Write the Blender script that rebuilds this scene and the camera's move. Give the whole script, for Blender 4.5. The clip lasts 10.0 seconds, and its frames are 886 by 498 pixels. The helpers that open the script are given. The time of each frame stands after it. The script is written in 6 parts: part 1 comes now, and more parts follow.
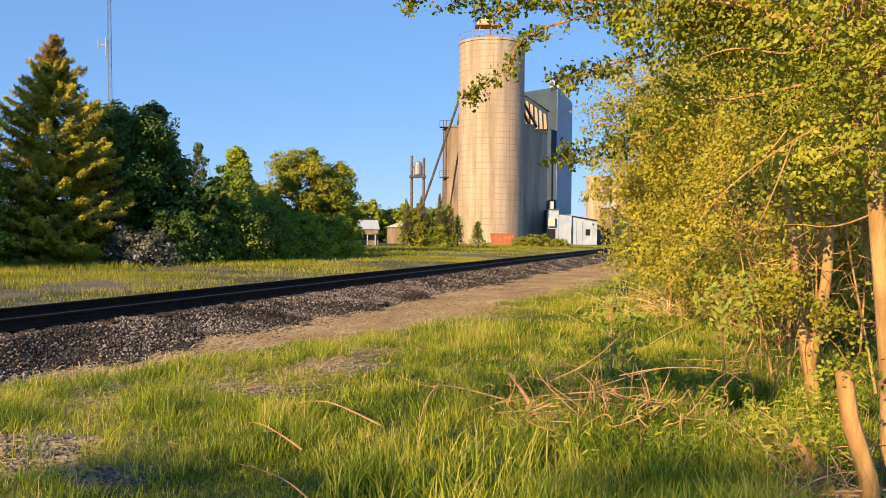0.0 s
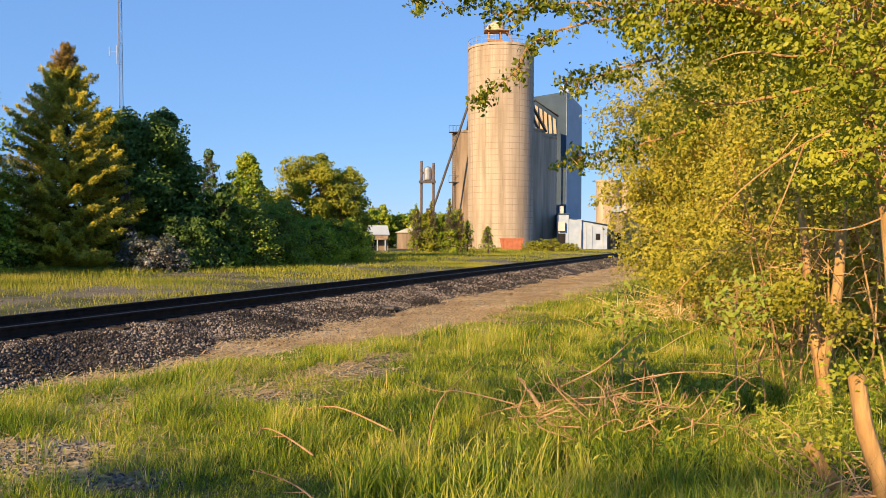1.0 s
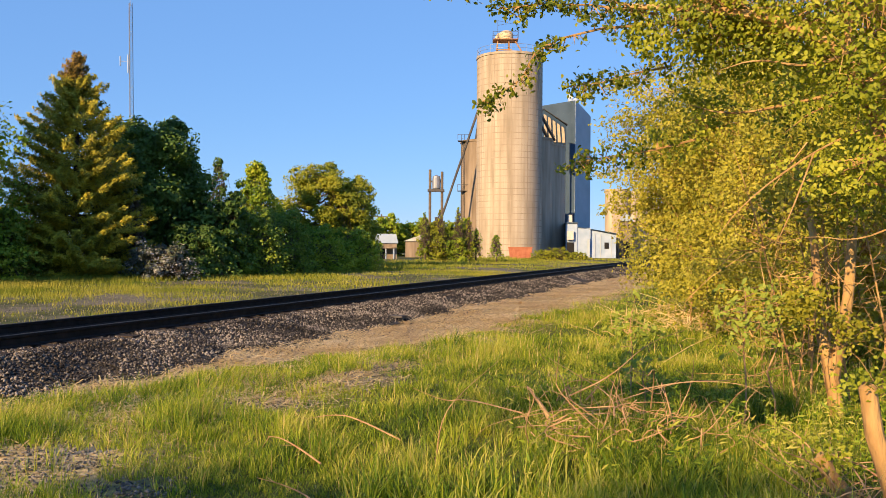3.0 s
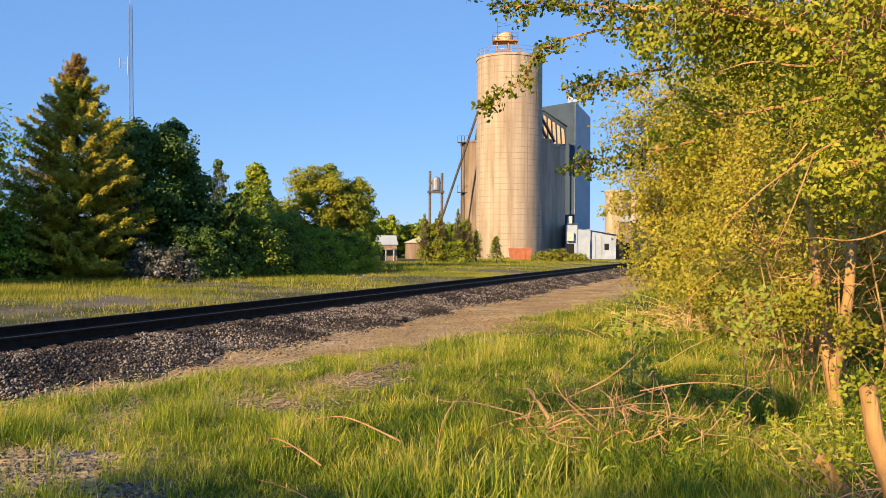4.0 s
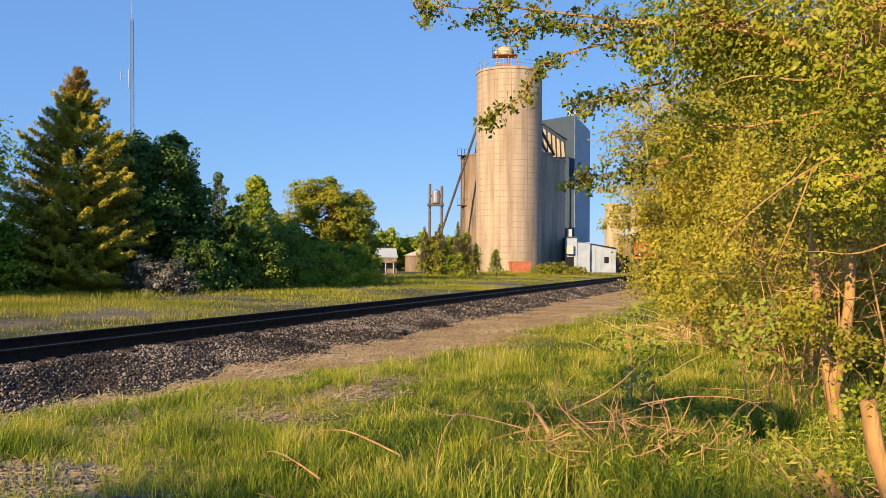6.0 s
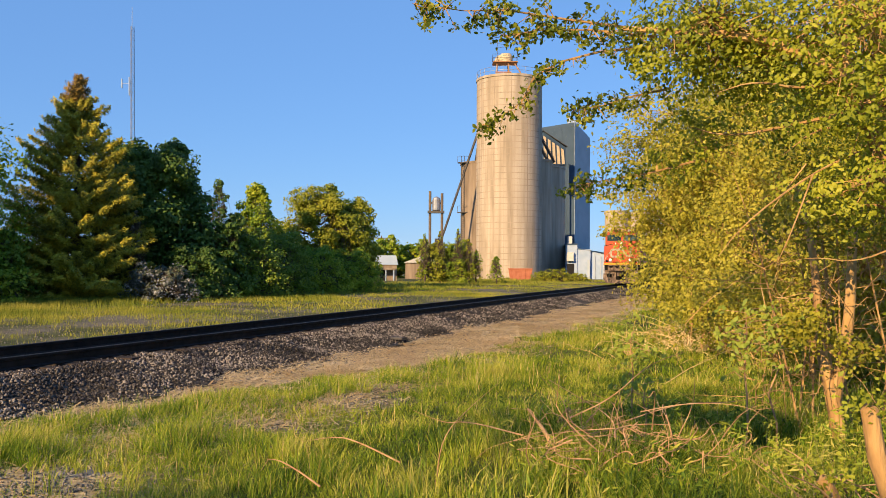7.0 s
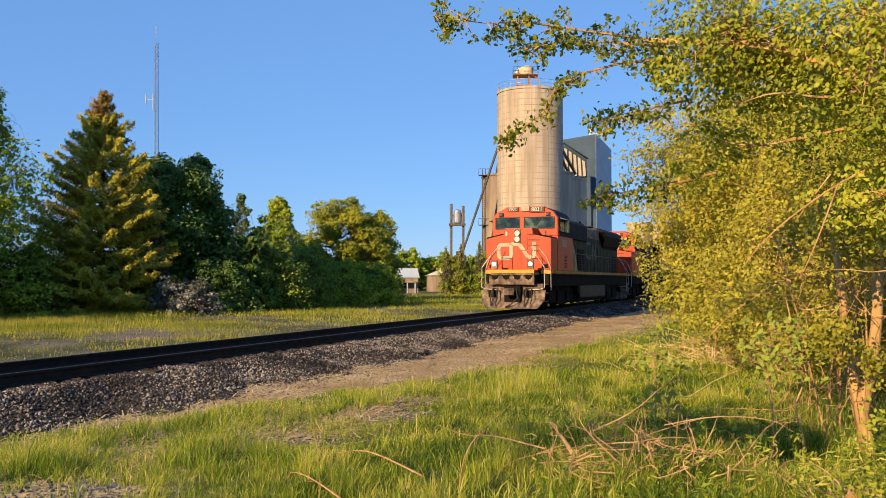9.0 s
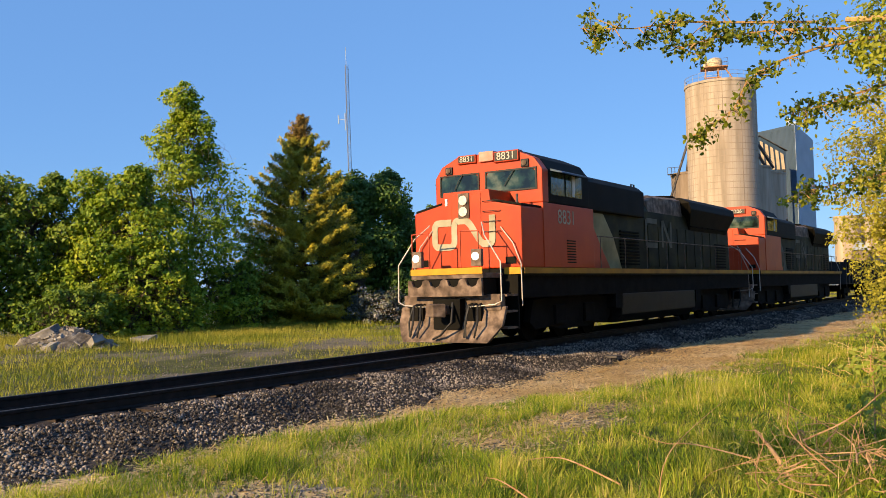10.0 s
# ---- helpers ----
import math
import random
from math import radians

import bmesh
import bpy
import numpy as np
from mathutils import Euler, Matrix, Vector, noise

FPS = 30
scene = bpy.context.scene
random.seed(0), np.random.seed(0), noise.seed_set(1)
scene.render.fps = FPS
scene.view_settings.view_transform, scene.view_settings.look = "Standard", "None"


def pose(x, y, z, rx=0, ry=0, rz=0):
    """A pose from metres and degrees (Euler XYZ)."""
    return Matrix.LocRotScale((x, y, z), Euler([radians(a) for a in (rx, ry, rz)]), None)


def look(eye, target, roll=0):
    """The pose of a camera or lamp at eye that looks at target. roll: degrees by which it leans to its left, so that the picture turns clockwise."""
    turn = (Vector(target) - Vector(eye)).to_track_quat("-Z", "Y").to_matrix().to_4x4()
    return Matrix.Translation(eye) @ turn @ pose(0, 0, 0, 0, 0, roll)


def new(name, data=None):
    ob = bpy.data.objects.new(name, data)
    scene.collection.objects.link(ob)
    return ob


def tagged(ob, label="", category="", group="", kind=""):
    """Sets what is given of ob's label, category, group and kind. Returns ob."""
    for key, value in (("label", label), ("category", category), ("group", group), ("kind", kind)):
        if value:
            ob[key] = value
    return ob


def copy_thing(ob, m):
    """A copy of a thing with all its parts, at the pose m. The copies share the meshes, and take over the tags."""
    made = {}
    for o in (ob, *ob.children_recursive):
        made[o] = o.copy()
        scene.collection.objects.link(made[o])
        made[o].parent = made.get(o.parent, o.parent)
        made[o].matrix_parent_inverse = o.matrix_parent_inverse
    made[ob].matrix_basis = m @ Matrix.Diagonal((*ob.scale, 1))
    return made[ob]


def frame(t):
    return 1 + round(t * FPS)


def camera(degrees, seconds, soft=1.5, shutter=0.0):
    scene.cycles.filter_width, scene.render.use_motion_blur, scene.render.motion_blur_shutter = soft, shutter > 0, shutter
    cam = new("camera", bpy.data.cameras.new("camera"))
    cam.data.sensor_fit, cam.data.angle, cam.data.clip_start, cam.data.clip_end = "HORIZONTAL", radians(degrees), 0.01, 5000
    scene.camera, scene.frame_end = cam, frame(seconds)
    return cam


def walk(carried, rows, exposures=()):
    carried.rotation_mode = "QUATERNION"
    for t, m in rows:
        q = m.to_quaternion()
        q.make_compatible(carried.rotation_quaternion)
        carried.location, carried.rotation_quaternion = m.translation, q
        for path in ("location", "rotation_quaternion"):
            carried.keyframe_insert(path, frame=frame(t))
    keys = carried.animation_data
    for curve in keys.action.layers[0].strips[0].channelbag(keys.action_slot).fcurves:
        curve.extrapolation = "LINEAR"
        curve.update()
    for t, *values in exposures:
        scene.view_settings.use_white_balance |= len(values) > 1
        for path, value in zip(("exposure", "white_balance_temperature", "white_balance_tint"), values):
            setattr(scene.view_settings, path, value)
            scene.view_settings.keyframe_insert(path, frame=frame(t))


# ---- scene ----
cam = camera(54.02, 10.0, soft=0.8)
EYE = (0.0, 0.0, 1.9)
PATH = [
    (0.0, -0.02, -1.10, -0.50),
    (0.5, 0.26, -1.01, -0.36),
    (1.0, 0.63, -0.77, -0.27),
    (1.5, 1.07, -0.74, -0.28),
    (2.0, 1.18, -0.64, -0.31),
    (2.5, 1.19, -0.29, -0.38),
    (4.0, 1.19, -0.11, -0.28),
    (4.5, 1.16, 0.32, -0.34),
    (5.0, 1.17, 0.58, -0.35),
    (5.5, 1.17, 0.59, -0.39),
    (7.0, 1.19, 1.21, -0.32),
    (7.5, 1.18, 1.29, -0.35),
    (8.0, 1.18, 1.63, -0.34),
    (8.5, 1.43, 2.02, -0.34),
    (9.0, 2.60, 2.04, -0.12),
    (9.5, 6.48, 2.08, 0.41),
    (10.0, 14.99, 2.59, 1.42),
]
EXPOSURES = [(0.0, 0.81, 6900, 12), (2.5, 0.81, 6800, 11), (4.5, 0.76, 6750, 11), (7.0, 0.69, 6650, 10), (9.0, 0.69, 6600, 10), (10.0, 0.75, 6650, 9)]
walk(cam, [(t, pose(*EYE, 90 + pitch, roll, yaw)) for t, yaw, pitch, roll in PATH], EXPOSURES)

# ---- light: a low evening sun behind and to the left of the stand ----
SUN_BEARING, SUN_ELEVATION = radians(180 + 33.5), radians(20.5)
sun_way = Vector((math.sin(SUN_BEARING) * math.cos(SUN_ELEVATION), math.cos(SUN_BEARING) * math.cos(SUN_ELEVATION), math.sin(SUN_ELEVATION)))
sun = new("sun", bpy.data.lights.new("sun", "SUN"))
sun.data.energy, sun.data.angle, sun.data.color = 5.0, radians(0.6), (1.0, 0.70, 0.37)
sun.matrix_world = look(sun_way * 100, (0, 0, 0))
world = bpy.data.worlds.new("sky")
scene.world = world
world.use_nodes = True
wt = world.node_tree
sky = wt.nodes.new("ShaderNodeTexSky")
sky.sky_type, sky.sun_disc = "NISHITA", False
sky.sun_elevation, sky.sun_rotation = SUN_ELEVATION, SUN_BEARING
sky.air_density, sky.dust_density, sky.ozone_density = 1.0, 0.0, 6.0
clear = wt.nodes.new("ShaderNodeMix")
clear.data_type = "RGBA"
clear.inputs[0].default_value = 0.6
clear.inputs[7].default_value = (1.22, 2.8, 6.2, 1)
wt.links.new(sky.outputs[0], clear.inputs[6])
wt.links.new(clear.outputs[2], wt.nodes["Background"].inputs[0])
wt.nodes["Background"].inputs[1].default_value = 0.092

# ---- plan: u runs along the track, n across it, from the stand ----
TRACK = radians(19)
RAIL_N, RAIL_Z = 11.5, 0.5


def W(u, n, z=0.0):
    return Vector((math.sin(TRACK) * u - math.cos(TRACK) * n, math.cos(TRACK) * u + math.sin(TRACK) * n, z))


def polar(bearing, r, z=0.0):
    b = radians(bearing)
    return Vector((math.sin(b) * r, math.cos(b) * r, z))


def rise(bearing, el, r):
    return polar(bearing, r, EYE[2] + r * math.tan(radians(el)))


# ---- materials ----
def material(name, colours, scale=3.0, rough=0.8, metal=0.0, bump=0.2, bump_scale=40.0, mode="noise", translucent=0.0, glow=None, spec=0.3, detail=6.0, stops=None, stretch=(1, 1, 1), vary=0.6):
    m = bpy.data.materials.new(name)
    m.use_nodes = True
    t = m.node_tree
    b = t.nodes["Principled BSDF"]
    b.inputs["Roughness"].default_value, b.inputs["Metallic"].default_value = rough, metal
    b.inputs["Specular IOR Level"].default_value = spec
    geo = t.nodes.new("ShaderNodeNewGeometry")
    coord = t.nodes.new("ShaderNodeTexCoord")
    mapping = t.nodes.new("ShaderNodeMapping")
    mapping.inputs["Scale"].default_value = stretch
    t.links.new(coord.outputs["Object"], mapping.inputs[0])
    ramp = t.nodes.new("ShaderNodeValToRGB")
    e = ramp.color_ramp.elements
    n = len(colours)
    while len(e) < n:
        e.new(0.5)
    for i, c in enumerate(colours):
        e[i].position = stops[i] if stops else (0.3 + 0.4 * i / max(1, n - 1) if mode == "noise" else 0.22 + 0.62 * i / max(1, n - 1))
        e[i].color = (*c, 1)
    tex = t.nodes.new("ShaderNodeTexNoise")
    tex.inputs["Scale"].default_value, tex.inputs["Detail"].default_value = scale, detail
    t.links.new(mapping.outputs[0], tex.inputs["Vector"])
    if mode == "noise":
        t.links.new(tex.outputs["Fac"], ramp.inputs[0])
    elif mode in ("island", "object"):
        src = geo.outputs["Random Per Island"]
        if mode == "object":
            info = t.nodes.new("ShaderNodeObjectInfo")
            src = info.outputs["Random"]
        mixer = t.nodes.new("ShaderNodeMath")
        mixer.operation = "MULTIPLY_ADD"
        mixer.inputs[1].default_value, mixer.inputs[2].default_value = 1.2, -0.05 - vary / 2
        add = t.nodes.new("ShaderNodeMath")
        add.operation = "MULTIPLY_ADD"
        add.inputs[1].default_value = vary
        t.links.new(tex.outputs["Fac"], mixer.inputs[0])
        t.links.new(src, add.inputs[0])
        t.links.new(mixer.outputs[0], add.inputs[2])
        t.links.new(add.outputs[0], ramp.inputs[0])
    t.links.new(ramp.outputs[0], b.inputs["Base Color"])
    if bump:
        fine = t.nodes.new("ShaderNodeTexNoise")
        fine.inputs["Scale"].default_value, fine.inputs["Detail"].default_value = bump_scale, 5
        t.links.new(mapping.outputs[0], fine.inputs["Vector"])
        bp = t.nodes.new("ShaderNodeBump")
        bp.inputs["Strength"].default_value, bp.inputs["Distance"].default_value = bump, 0.02
        t.links.new(fine.outputs["Fac"], bp.inputs["Height"])
        t.links.new(bp.outputs[0], b.inputs["Normal"])
    if translucent:
        tr = t.nodes.new("ShaderNodeBsdfTranslucent")
        mx = t.nodes.new("ShaderNodeMixShader")
        mx.inputs[0].default_value = translucent
        t.links.new(ramp.outputs[0], tr.inputs[0])
        t.links.new(b.outputs[0], mx.inputs[1])
        t.links.new(tr.outputs[0], mx.inputs[2])
        t.links.new(mx.outputs[0], t.nodes["Material Output"].inputs[0])
    if glow:
        b.inputs["Emission Color"].default_value, b.inputs["Emission Strength"].default_value = (*glow[0], 1), glow[1]
    return m


def leaf_material(name, colours, scale=0.9, translucent=0.35, vary=0.35):
    return material(name, colours, scale=scale, rough=0.55, mode="island", translucent=translucent, bump=0, spec=0.35, detail=2, vary=vary)


M = {}
M["grass"] = leaf_material("grass_blades", [(0.045, 0.10, 0.009), (0.17, 0.275, 0.015), (0.37, 0.42, 0.028), (0.60, 0.54, 0.12)], 0.9, 0.4, 0.5)
# grass green darkened so that gaps between tufts look shaded
M["under_grass"] = leaf_material("shade_toned_undergrowth", [(0.035, 0.08, 0.008), (0.14, 0.21, 0.014), (0.32, 0.34, 0.026)], 0.9, 0.35)
M["far_grass"] = leaf_material("strip_grass", [(0.09, 0.15, 0.011), (0.23, 0.25, 0.018), (0.42, 0.38, 0.06)], 0.25, 0.3)
M["straw"] = leaf_material("dry_straw", [(0.46, 0.30, 0.12), (0.65, 0.47, 0.20), (0.78, 0.62, 0.33)], 0.6, 0.15)
M["leaf_near"] = leaf_material("mulberry_leaves", [(0.10, 0.135, 0.014), (0.28, 0.315, 0.022), (0.41, 0.43, 0.035), (0.56, 0.55, 0.065)], 1.6, 0.45, 0.3)
# the mulberry's leaves again, darkened in colour as if against a bright sky
M["leaf_backlit"] = leaf_material("bough_leaves", [(0.04, 0.07, 0.010), (0.11, 0.155, 0.014), (0.25, 0.28, 0.02), (0.44, 0.42, 0.045)], 3.0, 0.4)
M["leaf_row"] = leaf_material("hedgerow_leaves", [(0.14, 0.15, 0.016), (0.32, 0.31, 0.028), (0.50, 0.45, 0.05), (0.64, 0.56, 0.10)], 0.6, 0.42, 0.25)
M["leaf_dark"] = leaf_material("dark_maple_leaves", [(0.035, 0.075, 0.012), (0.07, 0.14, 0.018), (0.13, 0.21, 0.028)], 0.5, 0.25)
M["leaf_green"] = leaf_material("green_maple_leaves", [(0.085, 0.175, 0.012), (0.24, 0.34, 0.021), (0.47, 0.50, 0.035)], 0.5, 0.38)
# darker copy of the green leaves, with shade put into the colour
M["leaf_hedge"] = leaf_material("shade_toned_leaves", [(0.06, 0.12, 0.013), (0.15, 0.235, 0.02), (0.29, 0.35, 0.03)], 0.5, 0.3)
M["leaf_sapling"] = leaf_material("pale_sapling_leaves", [(0.17, 0.24, 0.03), (0.31, 0.38, 0.05), (0.46, 0.50, 0.09)], 0.8, 0.4)
M["leaf_olive"] = leaf_material("olive_young_leaves", [(0.14, 0.18, 0.014), (0.27, 0.30, 0.02), (0.40, 0.39, 0.03)], 0.5, 0.35)
M["needle"] = leaf_material("spruce_needles", [(0.11, 0.13, 0.016), (0.36, 0.33, 0.028), (0.66, 0.54, 0.05)], 0.7, 0.25)
M["rusty_needle"] = leaf_material("rusty_spruce_cones", [(0.14, 0.10, 0.02), (0.27, 0.17, 0.03), (0.36, 0.25, 0.045)], 1.0, 0.1)
M["blossom"] = leaf_material("white_blossom", [(0.06, 0.09, 0.035), (0.15, 0.165, 0.12), (0.46, 0.445, 0.445)], 1.0, 0.2)
M["bark"] = material("light_tan_bark", [(0.22, 0.125, 0.05), (0.44, 0.265, 0.105), (0.58, 0.385, 0.17)], 6, 0.9, bump=0.9, bump_scale=30, stretch=(1, 1, 0.25))
M["twig"] = material("dry_twig", [(0.30, 0.16, 0.08), (0.56, 0.36, 0.19)], 8, 0.85, bump=0.3)
M["dark_bark"] = material("dark_bark", [(0.05, 0.04, 0.03), (0.12, 0.09, 0.065)], 5, 0.9, bump=0.6)
M["stone"] = material("ballast_stone", [(0.012, 0.010, 0.009), (0.042, 0.037, 0.034), (0.108, 0.094, 0.082), (0.32, 0.28, 0.24)], 0.8, 0.85, mode="island", bump=0.3, bump_scale=60)
M["gravel"] = material("pale_gravel", [(0.05, 0.046, 0.042), (0.14, 0.125, 0.108), (0.27, 0.24, 0.205)], 0.8, 0.9, mode="island", bump=0.2)
M["ballast"] = material("ballast_bed", [(0.010, 0.009, 0.008), (0.036, 0.031, 0.026), (0.095, 0.078, 0.062)], 14, 0.95, bump=1.0, bump_scale=22)
M["rail_side"] = material("rusted_dark_rail_steel", [(0.010, 0.008, 0.007), (0.03, 0.02, 0.016)], 6, 0.75, 0.2, bump=0.15)
M["rail_top"] = material("worn_rail_head", [(0.03, 0.025, 0.021), (0.065, 0.056, 0.048)], 9, 0.6, 0.3, bump=0.05)
M["tie"] = material("creosoted_tie", [(0.02, 0.016, 0.012), (0.07, 0.05, 0.04)], 4, 0.9, bump=0.6, stretch=(1, 8, 8))
M["concrete"] = material("weathered_silo_concrete", [(0.29, 0.24, 0.18), (0.41, 0.345, 0.27), (0.48, 0.415, 0.335)], 1.1, 0.92, bump=0.15, bump_scale=4, stretch=(1, 1, 0.1))
M["concrete_joint"] = material("stained_concrete_joint", [(0.27, 0.215, 0.16), (0.39, 0.32, 0.25)], 0.5, 0.95, bump=0.1)
M["old_concrete"] = material("darker_old_concrete", [(0.13, 0.10, 0.075), (0.23, 0.18, 0.135), (0.31, 0.245, 0.19)], 1.1, 0.95, bump=0.2, bump_scale=5, stretch=(1, 1, 0.15))
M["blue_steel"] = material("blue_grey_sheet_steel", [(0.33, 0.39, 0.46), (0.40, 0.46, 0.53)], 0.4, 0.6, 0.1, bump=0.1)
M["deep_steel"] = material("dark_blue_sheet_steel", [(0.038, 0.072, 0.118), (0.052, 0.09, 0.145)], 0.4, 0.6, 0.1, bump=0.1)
M["pale_steel"] = material("galvanised_sheet", [(0.42, 0.42, 0.41), (0.60, 0.58, 0.54)], 0.8, 0.5, 0.4, bump=0.1)
# white sheet metal with the blue cast of shade put into the colour
M["white_wall"] = material("shade_blue_white_sheet", [(0.27, 0.36, 0.50), (0.38, 0.46, 0.60)], 0.7, 0.7, bump=0.1)
M["dark_steel"] = material("dark_structural_steel", [(0.05, 0.05, 0.055), (0.12, 0.11, 0.105)], 1.5, 0.7, 0.4, bump=0.1)
M["rust_steel"] = material("rusty_painted_steel", [(0.30, 0.14, 0.06), (0.44, 0.24, 0.12)], 2.5, 0.8, 0.1, bump=0.2)
M["cream"] = material("cream_cover", [(0.48, 0.37, 0.23), (0.6, 0.5, 0.34)], 2, 0.6, bump=0.1)
M["galv"] = material("mast_lattice_steel", [(0.24, 0.26, 0.30), (0.34, 0.36, 0.40)], 2, 0.5, 0.5, bump=0)
M["opening"] = material("dark_doorway", [(0.01, 0.01, 0.012), (0.02, 0.02, 0.022)], 2, 0.9, bump=0)
M["red_paint"] = material("sunfaded_red_paint", [(0.32, 0.10, 0.055), (0.42, 0.16, 0.09)], 2, 0.7, bump=0.2)
M["pole_wood"] = material("grey_pole_wood", [(0.09, 0.07, 0.055), (0.17, 0.13, 0.10)], 3, 0.9, bump=0.3)
M["earth"] = material("heap_of_earth", [(0.04, 0.036, 0.03), (0.10, 0.09, 0.078), (0.21, 0.195, 0.17)], 4.5, 0.95, bump=1.0, bump_scale=14)
M["rubble"] = material("rubble_concrete", [(0.12, 0.112, 0.10), (0.28, 0.265, 0.24), (0.46, 0.44, 0.41)], 1.5, 0.95, mode="island", bump=0.6, bump_scale=18)
M["loco_red"] = material("locomotive_red_orange", [(0.37, 0.034, 0.006), (0.46, 0.05, 0.008)], 1.6, 0.45, bump=0.05, spec=0.3)
# locomotive red paled to hold a sun glint in the colour
M["glint_red"] = material("sun_glint_pale_red", [(0.46, 0.20, 0.14), (0.62, 0.36, 0.28)], 3, 0.6, bump=0.05)
M["loco_black"] = material("sooty_black_paint", [(0.003, 0.003, 0.0025), (0.010, 0.009, 0.007)], 1.3, 0.7, bump=0.08, spec=0.1)
M["loco_green"] = material("sooty_dark_hood_paint", [(0.006, 0.007, 0.002), (0.018, 0.018, 0.006), (0.042, 0.038, 0.014)], 1.4, 0.65, bump=0.08, spec=0.12)
M["loco_cream"] = material("faded_cream_band", [(0.26, 0.24, 0.16), (0.44, 0.41, 0.30)], 2.0, 0.6, bump=0.05)
M["faded_cream"] = material("soot_faded_cream", [(0.045, 0.044, 0.03), (0.12, 0.115, 0.08)], 2.0, 0.7, bump=0.05)
# cream dimmed and warmed in colour for the sky-lit shaded hood side
M["band_cream"] = material("shade_toned_cream_band", [(0.14, 0.12, 0.05), (0.34, 0.29, 0.14)], 1.2, 0.65, bump=0.05)
M["loco_yellow"] = material("yellow_safety_stripe", [(0.48, 0.22, 0.008), (0.6, 0.3, 0.015)], 3, 0.5, bump=0.05)
# duller yellow than the front stripe, used along the side sill
M["dull_yellow"] = material("dull_yellow_side_stripe", [(0.20, 0.095, 0.006), (0.42, 0.21, 0.012)], 1.2, 0.6, bump=0.05)
M["loco_dust"] = material("dusty_grey_pilot", [(0.045, 0.032, 0.023), (0.135, 0.096, 0.072), (0.27, 0.20, 0.15)], 4.6, 0.85, bump=0.3, bump_scale=25)
# grimy underparts; the near-black also carries the shade below the frame
M["loco_under"] = material("grimy_shade_dark_undercarriage", [(0.0035, 0.003, 0.0025), (0.010, 0.0085, 0.007)], 3, 0.9, 0.0, bump=0.2, spec=0.1)
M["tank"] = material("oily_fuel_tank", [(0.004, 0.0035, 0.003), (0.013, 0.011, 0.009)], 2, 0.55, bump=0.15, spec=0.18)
# dark glass; its pale green patches are painted reflections of sky and leaves
M["glass"] = material("cab_glass_painted_reflections", [(0.006, 0.010, 0.009), (0.02, 0.045, 0.035), (0.12, 0.15, 0.11)], 2.2, 0.08, bump=0, spec=0.6, stops=(0.4, 0.55, 0.72))
M["chrome"] = material("pale_handrail", [(0.40, 0.355, 0.31), (0.58, 0.53, 0.47)], 5, 0.5, 0.2, bump=0)
M["dull_lens"] = material("unlit_headlight_lens", [(0.55, 0.51, 0.42), (0.78, 0.74, 0.64)], 14, 0.25, bump=0.1)
M["lamp"] = material("lit_lamp_lens", [(0.9, 0.85, 0.7), (1, 0.95, 0.85)], 5, 0.2, bump=0, glow=((1, 0.86, 0.62), 1.6))
M["board"] = material("black_number_board", [(0.012, 0.011, 0.01), (0.02, 0.018, 0.016)], 5, 0.4, bump=0)
M["digit"] = material("cream_digits", [(0.48, 0.44, 0.36), (0.56, 0.52, 0.44)], 5, 0.5, bump=0)
M["rubber"] = material("black_rubber_hose", [(0.012, 0.012, 0.012), (0.03, 0.03, 0.03)], 6, 0.6, bump=0.1)
M["white_mark"] = material("white_marking", [(0.68, 0.66, 0.62), (0.78, 0.76, 0.72)], 5, 0.5, bump=0)
M["car_black"] = material("black_freight_car_paint", [(0.008, 0.008, 0.009), (0.03, 0.028, 0.027)], 1.5, 0.75, bump=0.15)


# ---- mesh building ----
def fast_mesh(name, V, F):
    V, F = np.asarray(V, np.float32), np.asarray(F, np.int32)
    me = bpy.data.meshes.new(name)
    me.vertices.add(len(V))
    me.vertices.foreach_set("co", V.ravel())
    k = F.shape[1]
    me.loops.add(F.size)
    me.loops.foreach_set("vertex_index", F.ravel())
    me.polygons.add(len(F))
    me.polygons.foreach_set("loop_start", np.arange(0, F.size, k, dtype=np.int32))
    me.update(calc_edges=True)
    return me


